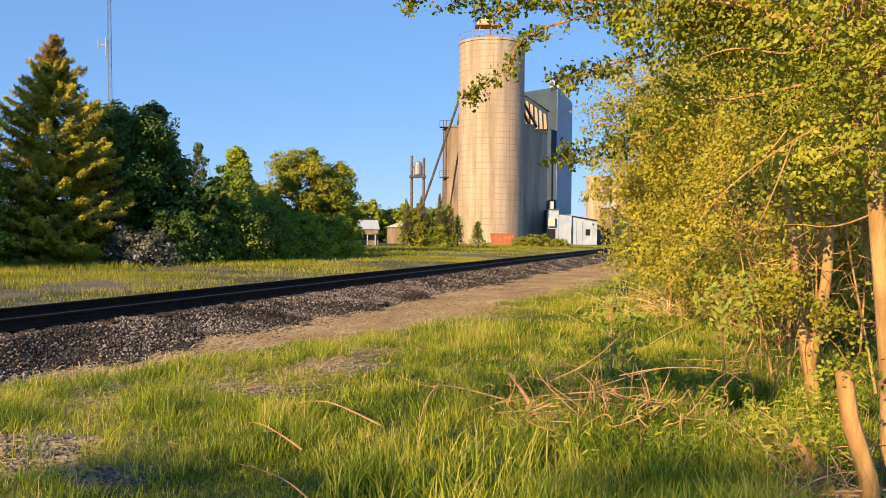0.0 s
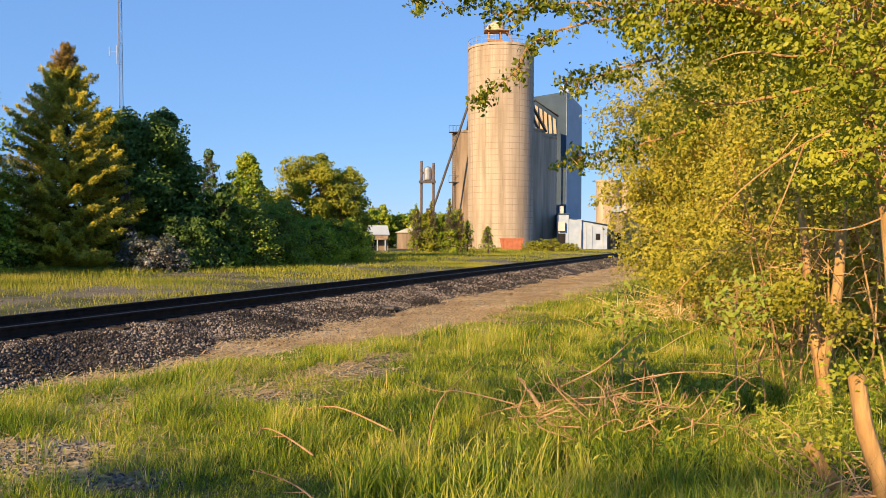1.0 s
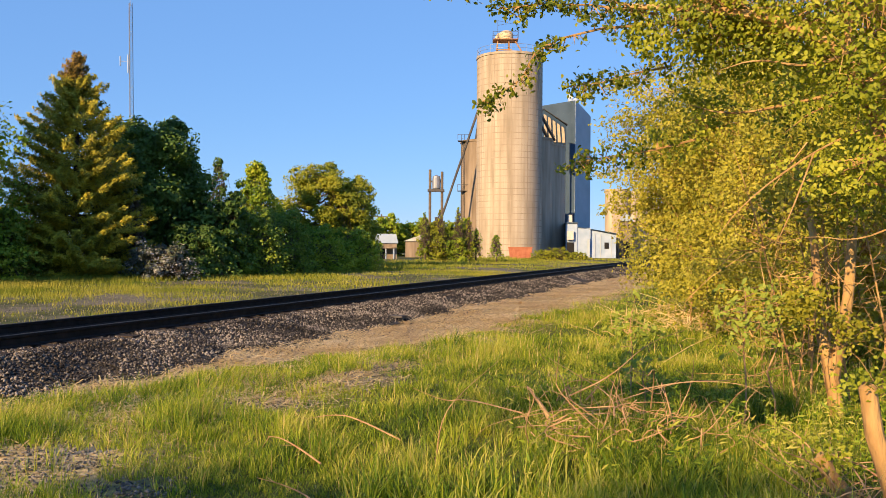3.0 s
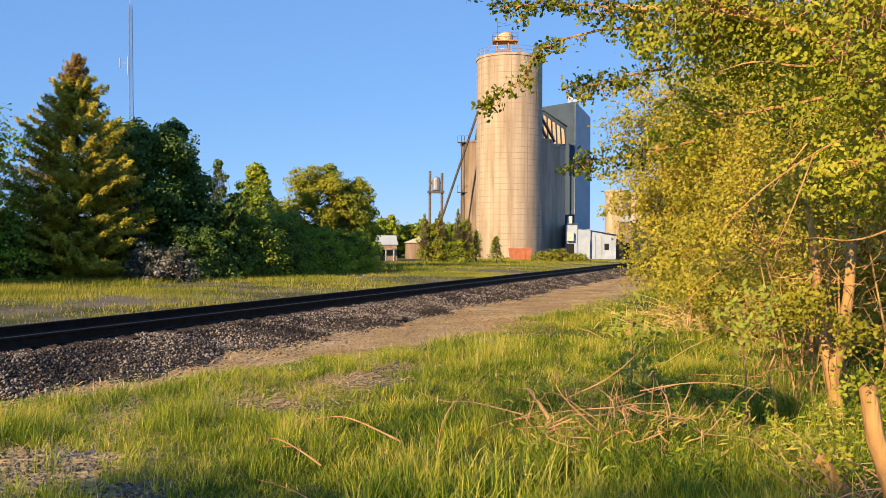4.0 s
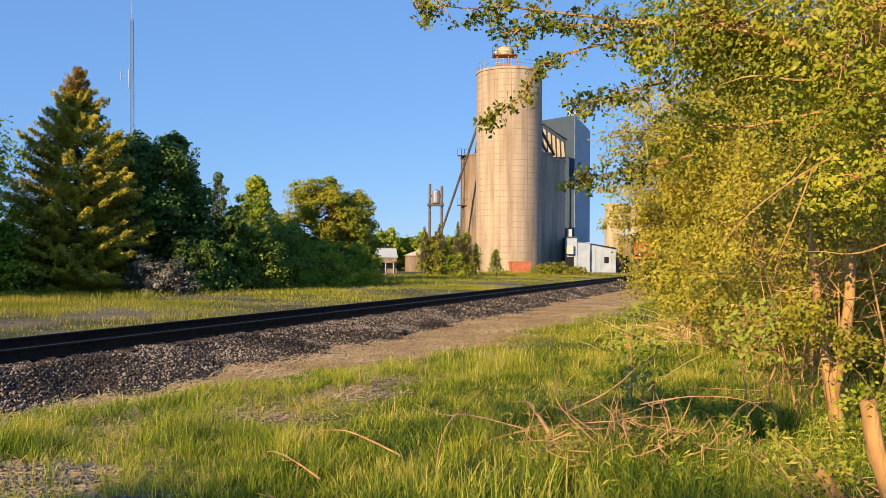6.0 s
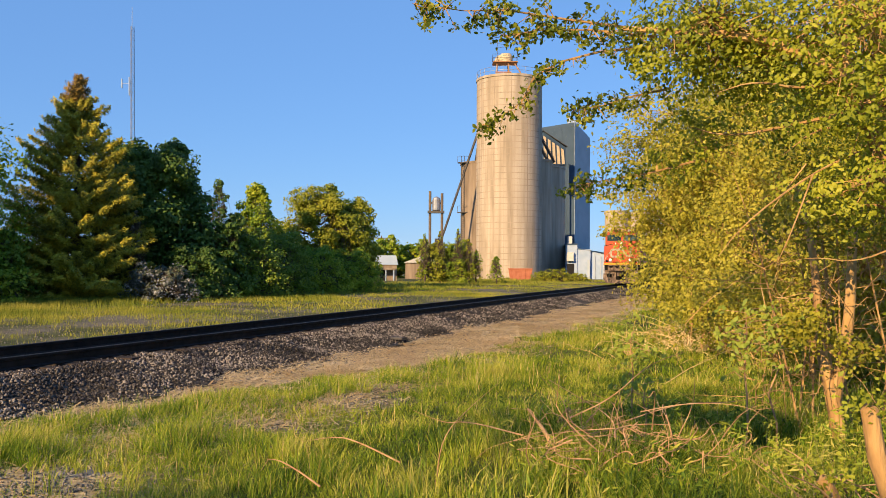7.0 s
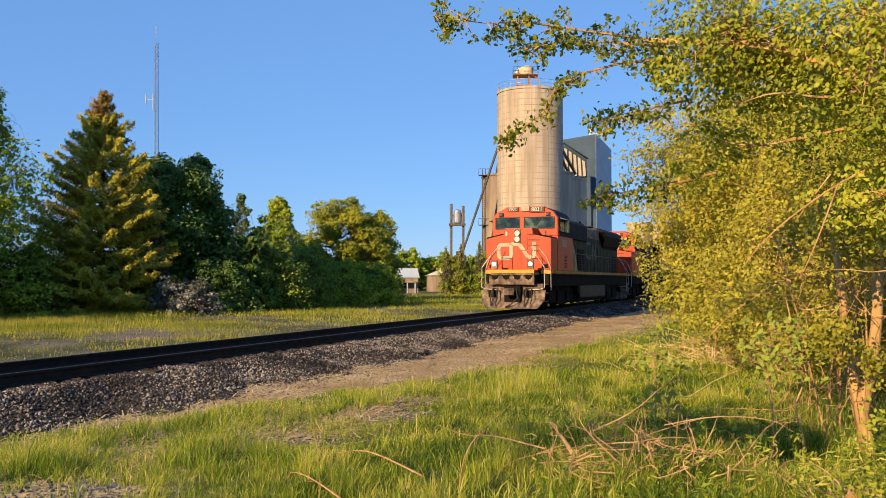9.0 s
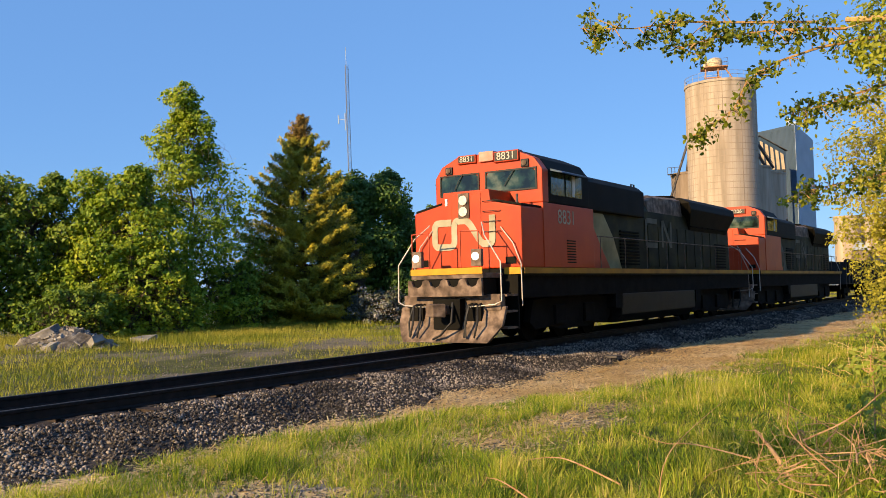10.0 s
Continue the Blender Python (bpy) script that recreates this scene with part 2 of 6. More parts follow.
class Geo:
    """Collects boxes, tubes and prisms into one mesh."""

    def __init__(self):
        self.v, self.f = [], []

    def add(self, vs, fs):
        o = len(self.v)
        self.v += [tuple(p) for p in vs]
        self.f += [tuple(i + o for i in q) for q in fs]
        return self

    def box(self, x0, x1, y0, y1, z0, z1):
        vs = [(x, y, z) for z in (z0, z1) for y in (y0, y1) for x in (x0, x1)]
        return self.add(vs, [(0, 2, 3, 1), (4, 5, 7, 6), (0, 1, 5, 4), (2, 6, 7, 3), (0, 4, 6, 2), (1, 3, 7, 5)])

    def prism(self, poly, a, b, axis="y"):
        """A polygon swept from a to b: (x, z) points along y, (y, z) along x, (x, y) along z."""
        put = {"y": lambda p, s: (p[0], s, p[1]), "x": lambda p, s: (s, p[0], p[1]), "z": lambda p, s: (p[0], p[1], s)}[axis]
        n = len(poly)
        vs = [put(p, a) for p in poly] + [put(p, b) for p in poly]
        return self.add(vs, [tuple(range(n)), tuple(range(2 * n - 1, n - 1, -1))] + [(i, i + n, (i + 1) % n + n, (i + 1) % n) for i in range(n)])

    def loft(self, rings):
        n = len(rings[0])
        fs = [tuple(range(n)), tuple(range(len(rings) * n - 1, len(rings) * n - n - 1, -1))]
        for k in range(len(rings) - 1):
            fs += [(k * n + i, k * n + n + i, k * n + n + (i + 1) % n, k * n + (i + 1) % n) for i in range(n)]
        return self.add([p for r in rings for p in r], fs)

    def tube(self, pts, r, sides=6):
        pts = [Vector(p) for p in pts]
        rs = r if isinstance(r, (list, tuple)) else [r] * len(pts)
        rings = []
        side = None
        for i, p in enumerate(pts):
            d = (pts[min(i + 1, len(pts) - 1)] - pts[max(i - 1, 0)]).normalized()
            if side is None:
                side = d.orthogonal().normalized()
            side = (side - d * side.dot(d)).normalized()
            up = d.cross(side)
            rings.append([p + rs[i] * (math.cos(a) * side + math.sin(a) * up) for a in (2 * math.pi * k / sides for k in range(sides))])
        return self.loft(rings)

    def limb(self, pts, rs, sides=6):
        """A tube whose corners are rounded off."""
        pts = [Vector(p) for p in pts]
        rs = list(rs)
        for _ in range(2):
            q, s = [pts[0]], [rs[0]]
            for i in range(len(pts) - 1):
                q += [pts[i].lerp(pts[i + 1], 0.25), pts[i].lerp(pts[i + 1], 0.75)]
                s += [rs[i] * 0.75 + rs[i + 1] * 0.25, rs[i] * 0.25 + rs[i + 1] * 0.75]
            pts, rs = q + [pts[-1]], s + [rs[-1]]
        return self.tube(pts, rs, sides)

    def cyl(self, a, b, r, sides=16):
        return self.tube([a, b], r, sides)

    def turn(self, profile, centre, sides=32):
        """(radius, z) points turned about the upright through centre."""
        cx, cy, cz = centre
        return self.loft([[(cx + r * math.cos(2 * math.pi * k / sides), cy + r * math.sin(2 * math.pi * k / sides), cz + z) for k in range(sides)] for r, z in profile])

    def mesh(self, name, mat, bevel=0.0, smooth=False):
        me = bpy.data.meshes.new(name)
        me.from_pydata(self.v, [], self.f)
        bm = bmesh.new()
        bm.from_mesh(me)
        bmesh.ops.recalc_face_normals(bm, faces=bm.faces)
        if bevel:
            es = [e for e in bm.edges if len(e.link_faces) == 2 and e.calc_face_angle(0) > 0.5]
            bmesh.ops.bevel(bm, geom=es, offset=bevel, segments=2, affect="EDGES", profile=0.6, clamp_overlap=True)
        for fc in bm.faces:
            fc.smooth = smooth
        bm.to_mesh(me)
        bm.free()
        me.materials.append(mat)
        if smooth:
            me.set_sharp_from_angle(angle=radians(40))
        return me

    def part(self, name, mat, parent=None, label="", bevel=0.0, smooth=False):
        ob = new(name, self.mesh(name, mat, bevel, smooth))
        ob.parent = parent
        return tagged(ob, label)


def thing(name, label, category, group="", m=None, kind=""):
    ob = new(name)
    ob.empty_display_size = 0.2
    if m is not None:
        ob.matrix_world = m
    return tagged(ob, label, category, group, kind)


def big_part(name, V, F, mat, parent=None, label="", kind="", smooth=False):
    me = fast_mesh(name, V, F)
    me.materials.append(mat)
    if smooth:
        me.polygons.foreach_set("use_smooth", np.ones(len(me.polygons), bool))
    ob = new(name, me)
    ob.parent = parent
    return tagged(ob, label, kind=kind)


RNG = np.random.default_rng(7)


# ---- ground, ballast and rails ----
def wave(x, y, s, seed=0.0):
    """A cheap rolling noise between -1 and 1 for whole arrays."""
    x, y = np.asarray(x) / s + seed * 1.7, np.asarray(y) / s - seed * 2.3
    return (np.sin(x * 1.3 + 1.9 * np.sin(y * 0.7 + seed)) + np.sin(y * 1.7 + 1.3 * np.sin(x * 0.9 - seed)) + 0.6 * np.sin(2.9 * x - 2.1 * y + seed)) / 2.6


def ground_z(u, n):
    """Height of the ground: nearly flat, a little rougher on the near side, rising slightly beyond the track."""
    u, n = np.asarray(u, float), np.asarray(n, float)
    z = 0.05 * wave(u, n, 2.6) * np.exp(-((n - 2) / 9) ** 2) + 0.025 * wave(u, n, 0.7, 3) * np.exp(-((n - 2) / 7) ** 2)
    return z + 0.12 * np.clip((n - 13) / 8, 0, 1) + 0.05 * wave(u, n, 9, 5) * np.clip((n - 15) / 10, 0, 1)


def WA(u, n, z):
    s, c = math.sin(TRACK), math.cos(TRACK)
    return np.stack([s * u - c * n, c * u + s * n, z], -1)


def grid_mesh(us, ns, zf):
    uu, nn = np.meshgrid(us, ns, indexing="ij")
    V = WA(uu, nn, zf(uu, nn)).reshape(-1, 3)
    a, b = len(us), len(ns)
    i = (np.arange(a - 1)[:, None] * b + np.arange(b - 1)[None]).ravel()
    return V, np.stack([i, i + b, i + b + 1, i + 1], -1)


def ground_material():
    m = material("grassy_soil", [(0.03, 0.04, 0.009), (0.07, 0.08, 0.016), (0.13, 0.115, 0.035)], 0.9, 0.95, bump=0.8, bump_scale=18)
    t = m.node_tree
    b = t.nodes["Principled BSDF"]
    base = b.inputs["Base Color"].links[0].from_socket
    pos = t.nodes.new("ShaderNodeNewGeometry").outputs["Position"]

    def noise_of(scale, low, high):
        x = t.nodes.new("ShaderNodeTexNoise")
        x.inputs["Scale"].default_value, x.inputs["Detail"].default_value = scale, 5
        t.links.new(pos, x.inputs["Vector"])
        r = t.nodes.new("ShaderNodeMapRange")
        r.inputs[1].default_value, r.inputs[2].default_value = low, high
        t.links.new(x.outputs["Fac"], r.inputs[0])
        return r.outputs[0]

    dot = t.nodes.new("ShaderNodeVectorMath")
    dot.operation = "DOT_PRODUCT"
    dot.inputs[1].default_value = (-math.cos(TRACK), math.sin(TRACK), 0)
    t.links.new(pos, dot.inputs[0])

    def band(*stops):
        mr = t.nodes.new("ShaderNodeMapRange")
        mr.inputs[1].default_value, mr.inputs[2].default_value = -10, 40
        t.links.new(dot.outputs["Value"], mr.inputs[0])
        r = t.nodes.new("ShaderNodeValToRGB")
        e = r.color_ramp.elements
        while len(e) < len(stops):
            e.new(0.5)
        for i, (n, v) in enumerate(stops):
            e[i].position, e[i].color = (n + 10) / 50, (v, v, v, 1)
        t.links.new(mr.outputs[0], r.inputs[0])
        return r.outputs[0]

    def times(a, c):
        x = t.nodes.new("ShaderNodeMath")
        x.operation = "MULTIPLY"
        t.links.new(a, x.inputs[0])
        t.links.new(c, x.inputs[1])
        return x.outputs[0]

    def over(under, colour_a, colour_b, scale, mask):
        r = t.nodes.new("ShaderNodeMix")
        r.data_type = "RGBA"
        r.inputs[6].default_value, r.inputs[7].default_value = (*colour_a, 1), (*colour_b, 1)
        t.links.new(noise_of(scale, 0.35, 0.65), r.inputs[0])
        x = t.nodes.new("ShaderNodeMix")
        x.data_type = "RGBA"
        t.links.new(mask, x.inputs[0])
        t.links.new(under, x.inputs[6])
        t.links.new(r.outputs[2], x.inputs[7])
        return x.outputs[2]

    straw = band((4.4, 0), (5.6, 1), (8.6, 1), (9.6, 0))
    c = over(base, (0.26, 0.18, 0.085), (0.64, 0.48, 0.24), 16, straw)
    gravel = times(band((12.5, 0), (13.5, 1), (16, 1), (19, 0.9), (25, 0.7), (28, 0)), noise_of(0.22, 0.47, 0.56))
    c = over(c, (0.09, 0.08, 0.062), (0.24, 0.205, 0.155), 14, gravel)
    near = times(band((1, 0), (3.5, 1), (6.0, 1), (7, 0)), noise_of(0.45, 0.62, 0.66))
    c = over(c, (0.13, 0.12, 0.108), (0.30, 0.28, 0.255), 14, near)
    t.links.new(c, b.inputs["Base Color"])
    return m


us = np.concatenate([[-2500, -600, -200, -80, -40, -20], np.arange(-10, 40, 0.5), np.arange(40, 110, 2.5), [120, 150, 200, 300, 600, 1200, 3500]])
ns = np.concatenate([[-3000, -800, -300, -100, -50, -30, -20], np.arange(-14, 34, 0.5), np.arange(34, 60, 3), [70, 100, 200, 500, 1200, 3000]])
gv, gf = grid_mesh(us, ns, ground_z)
ground = big_part("ground", gv, gf, ground_material(), kind="structure", smooth=True)
tagged(ground, "grassy ground with bare gravel and a strip of dry straw", "ground")


def ballast_z(u, n):
    d = np.abs(n - RAIL_N)
    top = 0.31 + 0.02 * wave(u, n, 0.5, 2)
    slope = 0.31 * np.clip((3.0 + 0.3 * wave(u, 0 * u, 2.2, 4) - d) / 1.45, 0, 1)
    return np.where(d < 1.4, top, slope + 0.075 * wave(u, n, 0.85, 7) * np.clip((d - 1.35) / 0.4, 0, 1)) + 0.03 * wave(u, n, 0.3, 6) - 0.03


bv, bf = grid_mesh(np.concatenate([np.arange(-12, 45, 0.25), np.arange(45, 330, 3)]), np.arange(RAIL_N - 3.3, RAIL_N + 3.31, 0.15), ballast_z)
ballast = big_part("ballast_bed", bv, bf, M["ballast"], kind="structure", smooth=True)
tagged(ballast, "bed of crushed grey stone under the track", "ballast")


def stones():
    k = 38000
    u = np.concatenate([RNG.uniform(0, 26, k), RNG.uniform(26, 70, k // 3)])
    n = RNG.uniform(RAIL_N - 3.1, RAIL_N - 0.9, len(u))
    far = RNG.random(len(u)) < 0.12
    n[far] = RAIL_N + RNG.uniform(0.9, 3.0, far.sum())
    keep = RNG.random(len(u)) < np.clip((np.abs(n - RAIL_N) * -1 + 3.4) / 0.9, 0, 1)
    u, n = u[keep], n[keep]
    z = ballast_z(u, n)
    s = RNG.uniform(0.010, 0.031, len(u)) * np.where(u > 26, 1.6, 1)
    base = np.array([[1, 0, 0], [-1, 0, 0], [0, 1, 0], [0, -1, 0], [0, 0, 1], [0, 0, -1]], float)
    tri = np.array([[0, 2, 4], [2, 1, 4], [1, 3, 4], [3, 0, 4], [2, 0, 5], [1, 2, 5], [3, 1, 5], [0, 3, 5]])
    shape = base[None] * RNG.uniform(0.6, 1.3, (len(u), 6, 1)) + RNG.normal(0, 0.22, (len(u), 6, 3))
    a = RNG.uniform(0, 6.28, len(u))
    ca, sa = np.cos(a)[:, None], np.sin(a)[:, None]
    shape = np.stack([shape[..., 0] * ca - shape[..., 1] * sa, shape[..., 0] * sa + shape[..., 1] * ca, shape[..., 2] * 0.9], -1)
    V = (WA(u, n, z + s * 0.5)[:, None] + shape * s[:, None, None]).reshape(-1, 3)
    F = (np.arange(len(u))[:, None, None] * 6 + tri[None]).reshape(-1, 3)
    ob = big_part("ballast_stones", V, F, M["stone"], kind="stuff")
    tagged(ob, "loose angular grey and brown ballast stones on the bed", "stones")


stones()


def patch_stones():
    k = 20000
    u, n = RNG.uniform(4, 46, k), RNG.uniform(14.3, 27, k)
    keep = RNG.random(k) < np.clip(0.25 + wave(u, n, 3.2, 21) + 0.4 * wave(u, n, 0.9, 22), 0.0, 1) * np.clip(40 / (u + 10), 0, 1)
    u, n = u[keep], n[keep]
    for pu, pn, ru, rn, m in ((5.9, 5.9, 0.8, 0.9, 900), (5.5, 4.6, 0.4, 0.5, 350), (10.9, 5.2, 0.8, 0.8, 500), (9.0, 5.6, 0.4, 0.7, 260), (12.3, 5.4, 0.6, 0.5, 240)):
        u, n = np.concatenate([u, RNG.normal(pu, ru * 0.6, m)]), np.concatenate([n, RNG.normal(pn, rn * 0.6, m)])
    u, n = np.concatenate([u, 6 + 44 * RNG.random(7000) ** 1.5]), np.concatenate([n, RNG.normal(8.5, 0.6, 7000)])
    s = RNG.uniform(0.008, 0.026, len(u)) * np.where(n > 12, 1.1, 1)
    base = np.array([[1, 0, 0], [-1, 0, 0], [0, 1, 0], [0, -1, 0], [0, 0, 1], [0, 0, -1]], float)
    tri = np.array([[0, 2, 4], [2, 1, 4], [1, 3, 4], [3, 0, 4], [2, 0, 5], [1, 2, 5], [3, 1, 5], [0, 3, 5]])
    shape = base[None] * RNG.uniform(0.6, 1.3, (len(u), 6, 1)) + RNG.normal(0, 0.22, (len(u), 6, 3))
    V = (WA(u, n, ground_z(u, n) + s * 0.3)[:, None] + shape * s[:, None, None] * np.array([1, 1, 0.7])).reshape(-1, 3)
    F = (np.arange(len(u))[:, None, None] * 6 + tri[None]).reshape(-1, 3)
    tagged(big_part("loose_gravel", V, F, M["gravel"], kind="stuff"), "loose pale gravel on bare patches of ground", "gravel")


patch_stones()


def along_track(name, profile, n0, z0, mat, u0=-60, u1=330, parent=None, label=""):
    g = Geo()
    g.loft([[W(u, n0 + p[0], z0 + p[1]) for p in profile] for u in (u0, u1)])
    return g.part(name, mat, parent, label)


def rail(n0):
    t = thing("rail", "dark rusted steel rail with a worn bright head", "rail", "running rails", kind="structure")
    web = [(-0.075, -0.19), (0.075, -0.19), (0.075, -0.178), (0.012, -0.155), (0.010, -0.055), (0.036, -0.042), (0.036, -0.008), (-0.036, -0.008), (-0.036, -0.042), (-0.010, -0.055), (-0.012, -0.155), (-0.075, -0.178)]
    along_track("rail_web", web, n0, RAIL_Z, M["rail_side"], parent=t)
    along_track("rail_head", [(-0.034, -0.008), (0.034, -0.008), (0.030, 0.0), (-0.030, 0.0)], n0, RAIL_Z + 0.001, M["rail_top"], parent=t, label="bright worn running surface")


rail(RAIL_N - 0.752)
rail(RAIL_N + 0.752)


def ties():
    g = Geo()
    for i in range(300):
        u = -8 + i * 0.55
        vs = [W(u + du, RAIL_N + dn, z) for z in (0.14, 0.306) for dn in (-1.3, 1.3) for du in (-0.11, 0.11)]
        g.add(vs, [(0, 2, 3, 1), (4, 5, 7, 6), (0, 1, 5, 4), (2, 6, 7, 3), (0, 4, 6, 2), (1, 3, 7, 5)])
    tagged(g.part("railway_ties", M["tie"]), "dark wooden ties set in ballast under the rails", "ties", kind="stuff")


ties()


# ---- leaves and branches ----
def leaf_cards(P, size, rng, long=1.5, up=0.35, droop=0.0, turned=0.9, oval=False, way=None):
    """Folded diamond leaves, one round each point, turned a little to the sun."""
    k = len(P)
    s = size * rng.uniform(0.6, 1.3, (k, 1))
    nrm = rng.normal(0, 1, (k, 3)) + np.array([0, 0, up])
    nrm = nrm + np.array(sun_way) * turned if way is None else nrm * 0.5 + way + np.array(sun_way) * 0.45
    nrm /= np.linalg.norm(nrm, axis=1, keepdims=True) + 1e-9
    d = rng.normal(0, 1, (k, 3)) - np.array([0, 0, droop])
    d -= nrm * (d * nrm).sum(1, keepdims=True)
    d /= np.linalg.norm(d, axis=1, keepdims=True) + 1e-9
    w = np.cross(nrm, d)
    fold = nrm * s * 0.14
    mid = P + d * s * 0.1 * long
    if oval:
        a, b, c = P - d * s * 0.5 * long, P - d * s * 0.22 * long, P + d * s * 0.16 * long
        V = np.stack([a, b - w * s * 0.42 + fold, c - w * s * 0.40 + fold, P + d * s * 0.5 * long - fold, c + w * s * 0.40 + fold, b + w * s * 0.42 + fold], 1).reshape(-1, 3)
        i = np.arange(k)[:, None] * 6
        return V, np.concatenate([i + [[0, 1, 5]], i + [[1, 2, 4]], i + [[1, 4, 5]], i + [[2, 3, 4]]], 1).reshape(-1, 3)
    V = np.stack([P - d * s * 0.5 * long, mid - w * s * 0.5 + fold, P + d * s * 0.5 * long - fold, mid + w * s * 0.5 + fold], 1).reshape(-1, 3)
    i = np.arange(k)[:, None] * 4
    F = np.concatenate([i + [[0, 1, 2]], i + [[0, 2, 3]]], 1).reshape(-1, 3)
    return V, F


def clump_points(clumps, leaf, rng, per=13, fill=0.42):
    """Leaf places in ragged clumps: (centre, radii, number of sprays). Also the sprays' own places."""
    out, sprays = [], []
    for c, r, k in clumps:
        d = rng.normal(0, 1, (k, 3))
        d /= np.linalg.norm(d, axis=1, keepdims=True)
        lump = 1 + 0.22 * np.sin(d[:, :1] * 5 + c[0]) + 0.22 * np.sin(d[:, 2:] * 6 + c[1] + d[:, 1:2] * 4)
        p = np.array(c) + d * rng.random((k, 1)) ** fill * np.array(r) * lump
        sprays.append(p)
        stretch = rng.normal(0, 1, (k, 1, 3)) * leaf * 2.6
        along = rng.uniform(-1, 1, (k, per, 1))
        out.append((p[:, None] + stretch * along + rng.normal(0, leaf * 1.1, (k, per, 3))).reshape(-1, 3))
    return np.concatenate(out), np.concatenate(sprays)


def foliage(clumps, rng, per=13, size=0.5):
    """Leaf places and outward directions in many small domed tufts round each clump; also the tufts' own places."""
    out, ways, tufts = [], [], []
    for c, r, k in clumps:
        r, total = np.array(r, float), k * per
        m = max(5, total // 40)
        d = rng.normal(0, 1, (m, 3)) + np.array([0, 0, 0.25])
        d /= np.linalg.norm(d, axis=1, keepdims=True)
        lump = 1 + 0.2 * np.sin(d[:, :1] * 5 + c[0]) + 0.2 * np.sin(d[:, 2:] * 6 + c[1] + d[:, 1:2] * 4)
        q = np.array(c) + d * (0.35 + 0.65 * rng.random((m, 1)) ** 0.6) * r * lump
        s = r.mean() * size * rng.uniform(0.6, 1.35, (m, 1))
        j = rng.integers(0, m, total)
        e = rng.normal(0, 1, (total, 3))
        e = e / np.linalg.norm(e, axis=1, keepdims=True) + 0.7 * d[j]
        e /= np.linalg.norm(e, axis=1, keepdims=True)
        out.append(q[j] + e * s[j] * rng.random((total, 1)) ** 0.5 * np.array([1, 1, 0.62]) + rng.normal(0, 0.06, (total, 3)) * s[j])
        ways.append(e * 0.9 + np.array([0, 0, 0.3]))
        loose = rng.random(total) < 0.25
        d = rng.normal(0, 1, (loose.sum(), 3))
        d /= np.linalg.norm(d, axis=1, keepdims=True)
        out[-1][loose] = np.array(c) + d * rng.random((loose.sum(), 1)) ** 0.4 * r * 1.12
        ways[-1][loose] = d * 0.6
        tufts.append(q)
    return np.concatenate(out), np.concatenate(ways), np.concatenate(tufts)


def branch_path(a, b, rng, bend=0.12, k=5, sag=0.0):
    a, b = Vector(a), Vector(b)
    L = (b - a).length
    pts = []
    for i in range(k):
        f = i / (k - 1)
        j = Vector(rng.normal(0, 1, 3)) * L * bend * math.sin(math.pi * f) * 0.6
        pts.append(a.lerp(b, f) + j - Vector((0, 0, sag * L * math.sin(math.pi * f))))
    return pts


def tree(name, label, base, height, clumps, leaf_mat, leaf, trunk_r=0.12, bark="bark", group="", seed=1, per=13, twigs=50, fork=0.3, stems=1, leaf_kw=None, crown_label="", category="tree"):
    """A tapered trunk with limbs to each clump of the crown, thin twigs and many small leaves."""
    rng = np.random.default_rng(seed)
    base = Vector(base)
    t = thing(name, label, category, group, Matrix.Translation(base))
    rel = [(tuple(Vector(c) - base), r, k) for c, r, k in clumps]
    P, ways, S = foliage(rel, rng, per)
    V, F = leaf_cards(P, leaf, rng, way=ways, **(leaf_kw or {}))
    g = Geo()
    forks = []
    for s in range(stems):
        top = Vector((rng.normal(0, 0.05 * height * (stems - 0.7)), rng.normal(0, 0.05 * height * (stems - 0.7)), height * (0.75 + 0.2 * rng.random())))
        foot = Vector((rng.normal(0, 0.12 * (stems - 1)), rng.normal(0, 0.12 * (stems - 1)), -0.15))
        path = branch_path(foot, top, rng, 0.03, 7)
        g.tube(path, [trunk_r * (1.25 if i == 0 else 1 - 0.13 * i) for i in range(7)], 8)
        forks += path[2:]
    g.part("trunk", M[bark], t, smooth=True)
    limbs = Geo()
    for c, r, k in rel:
        start = min(forks, key=lambda f: (f - Vector(c)).length + 0.6 * max(0, f.z - c[2]))
        limbs.tube(branch_path(start, c, rng, 0.12, 5), [trunk_r * 0.5, trunk_r * 0.4, trunk_r * 0.3, trunk_r * 0.2, trunk_r * 0.1], 5)
        near = S[np.argsort(((S - np.array(c)) ** 2).sum(1))[:: max(1, len(S) // 4000)]][:400]
        for i in rng.choice(len(near), min(twigs, len(near)), replace=False):
            limbs.tube(branch_path(c, near[i], rng, 0.15, 4), [trunk_r * 0.1, trunk_r * 0.08, trunk_r * 0.06, trunk_r * 0.02], 3)
    limbs.part("branchwork", M[bark], t, smooth=True)
    big_part("crown", V, F, leaf_mat, t, crown_label)
    return t


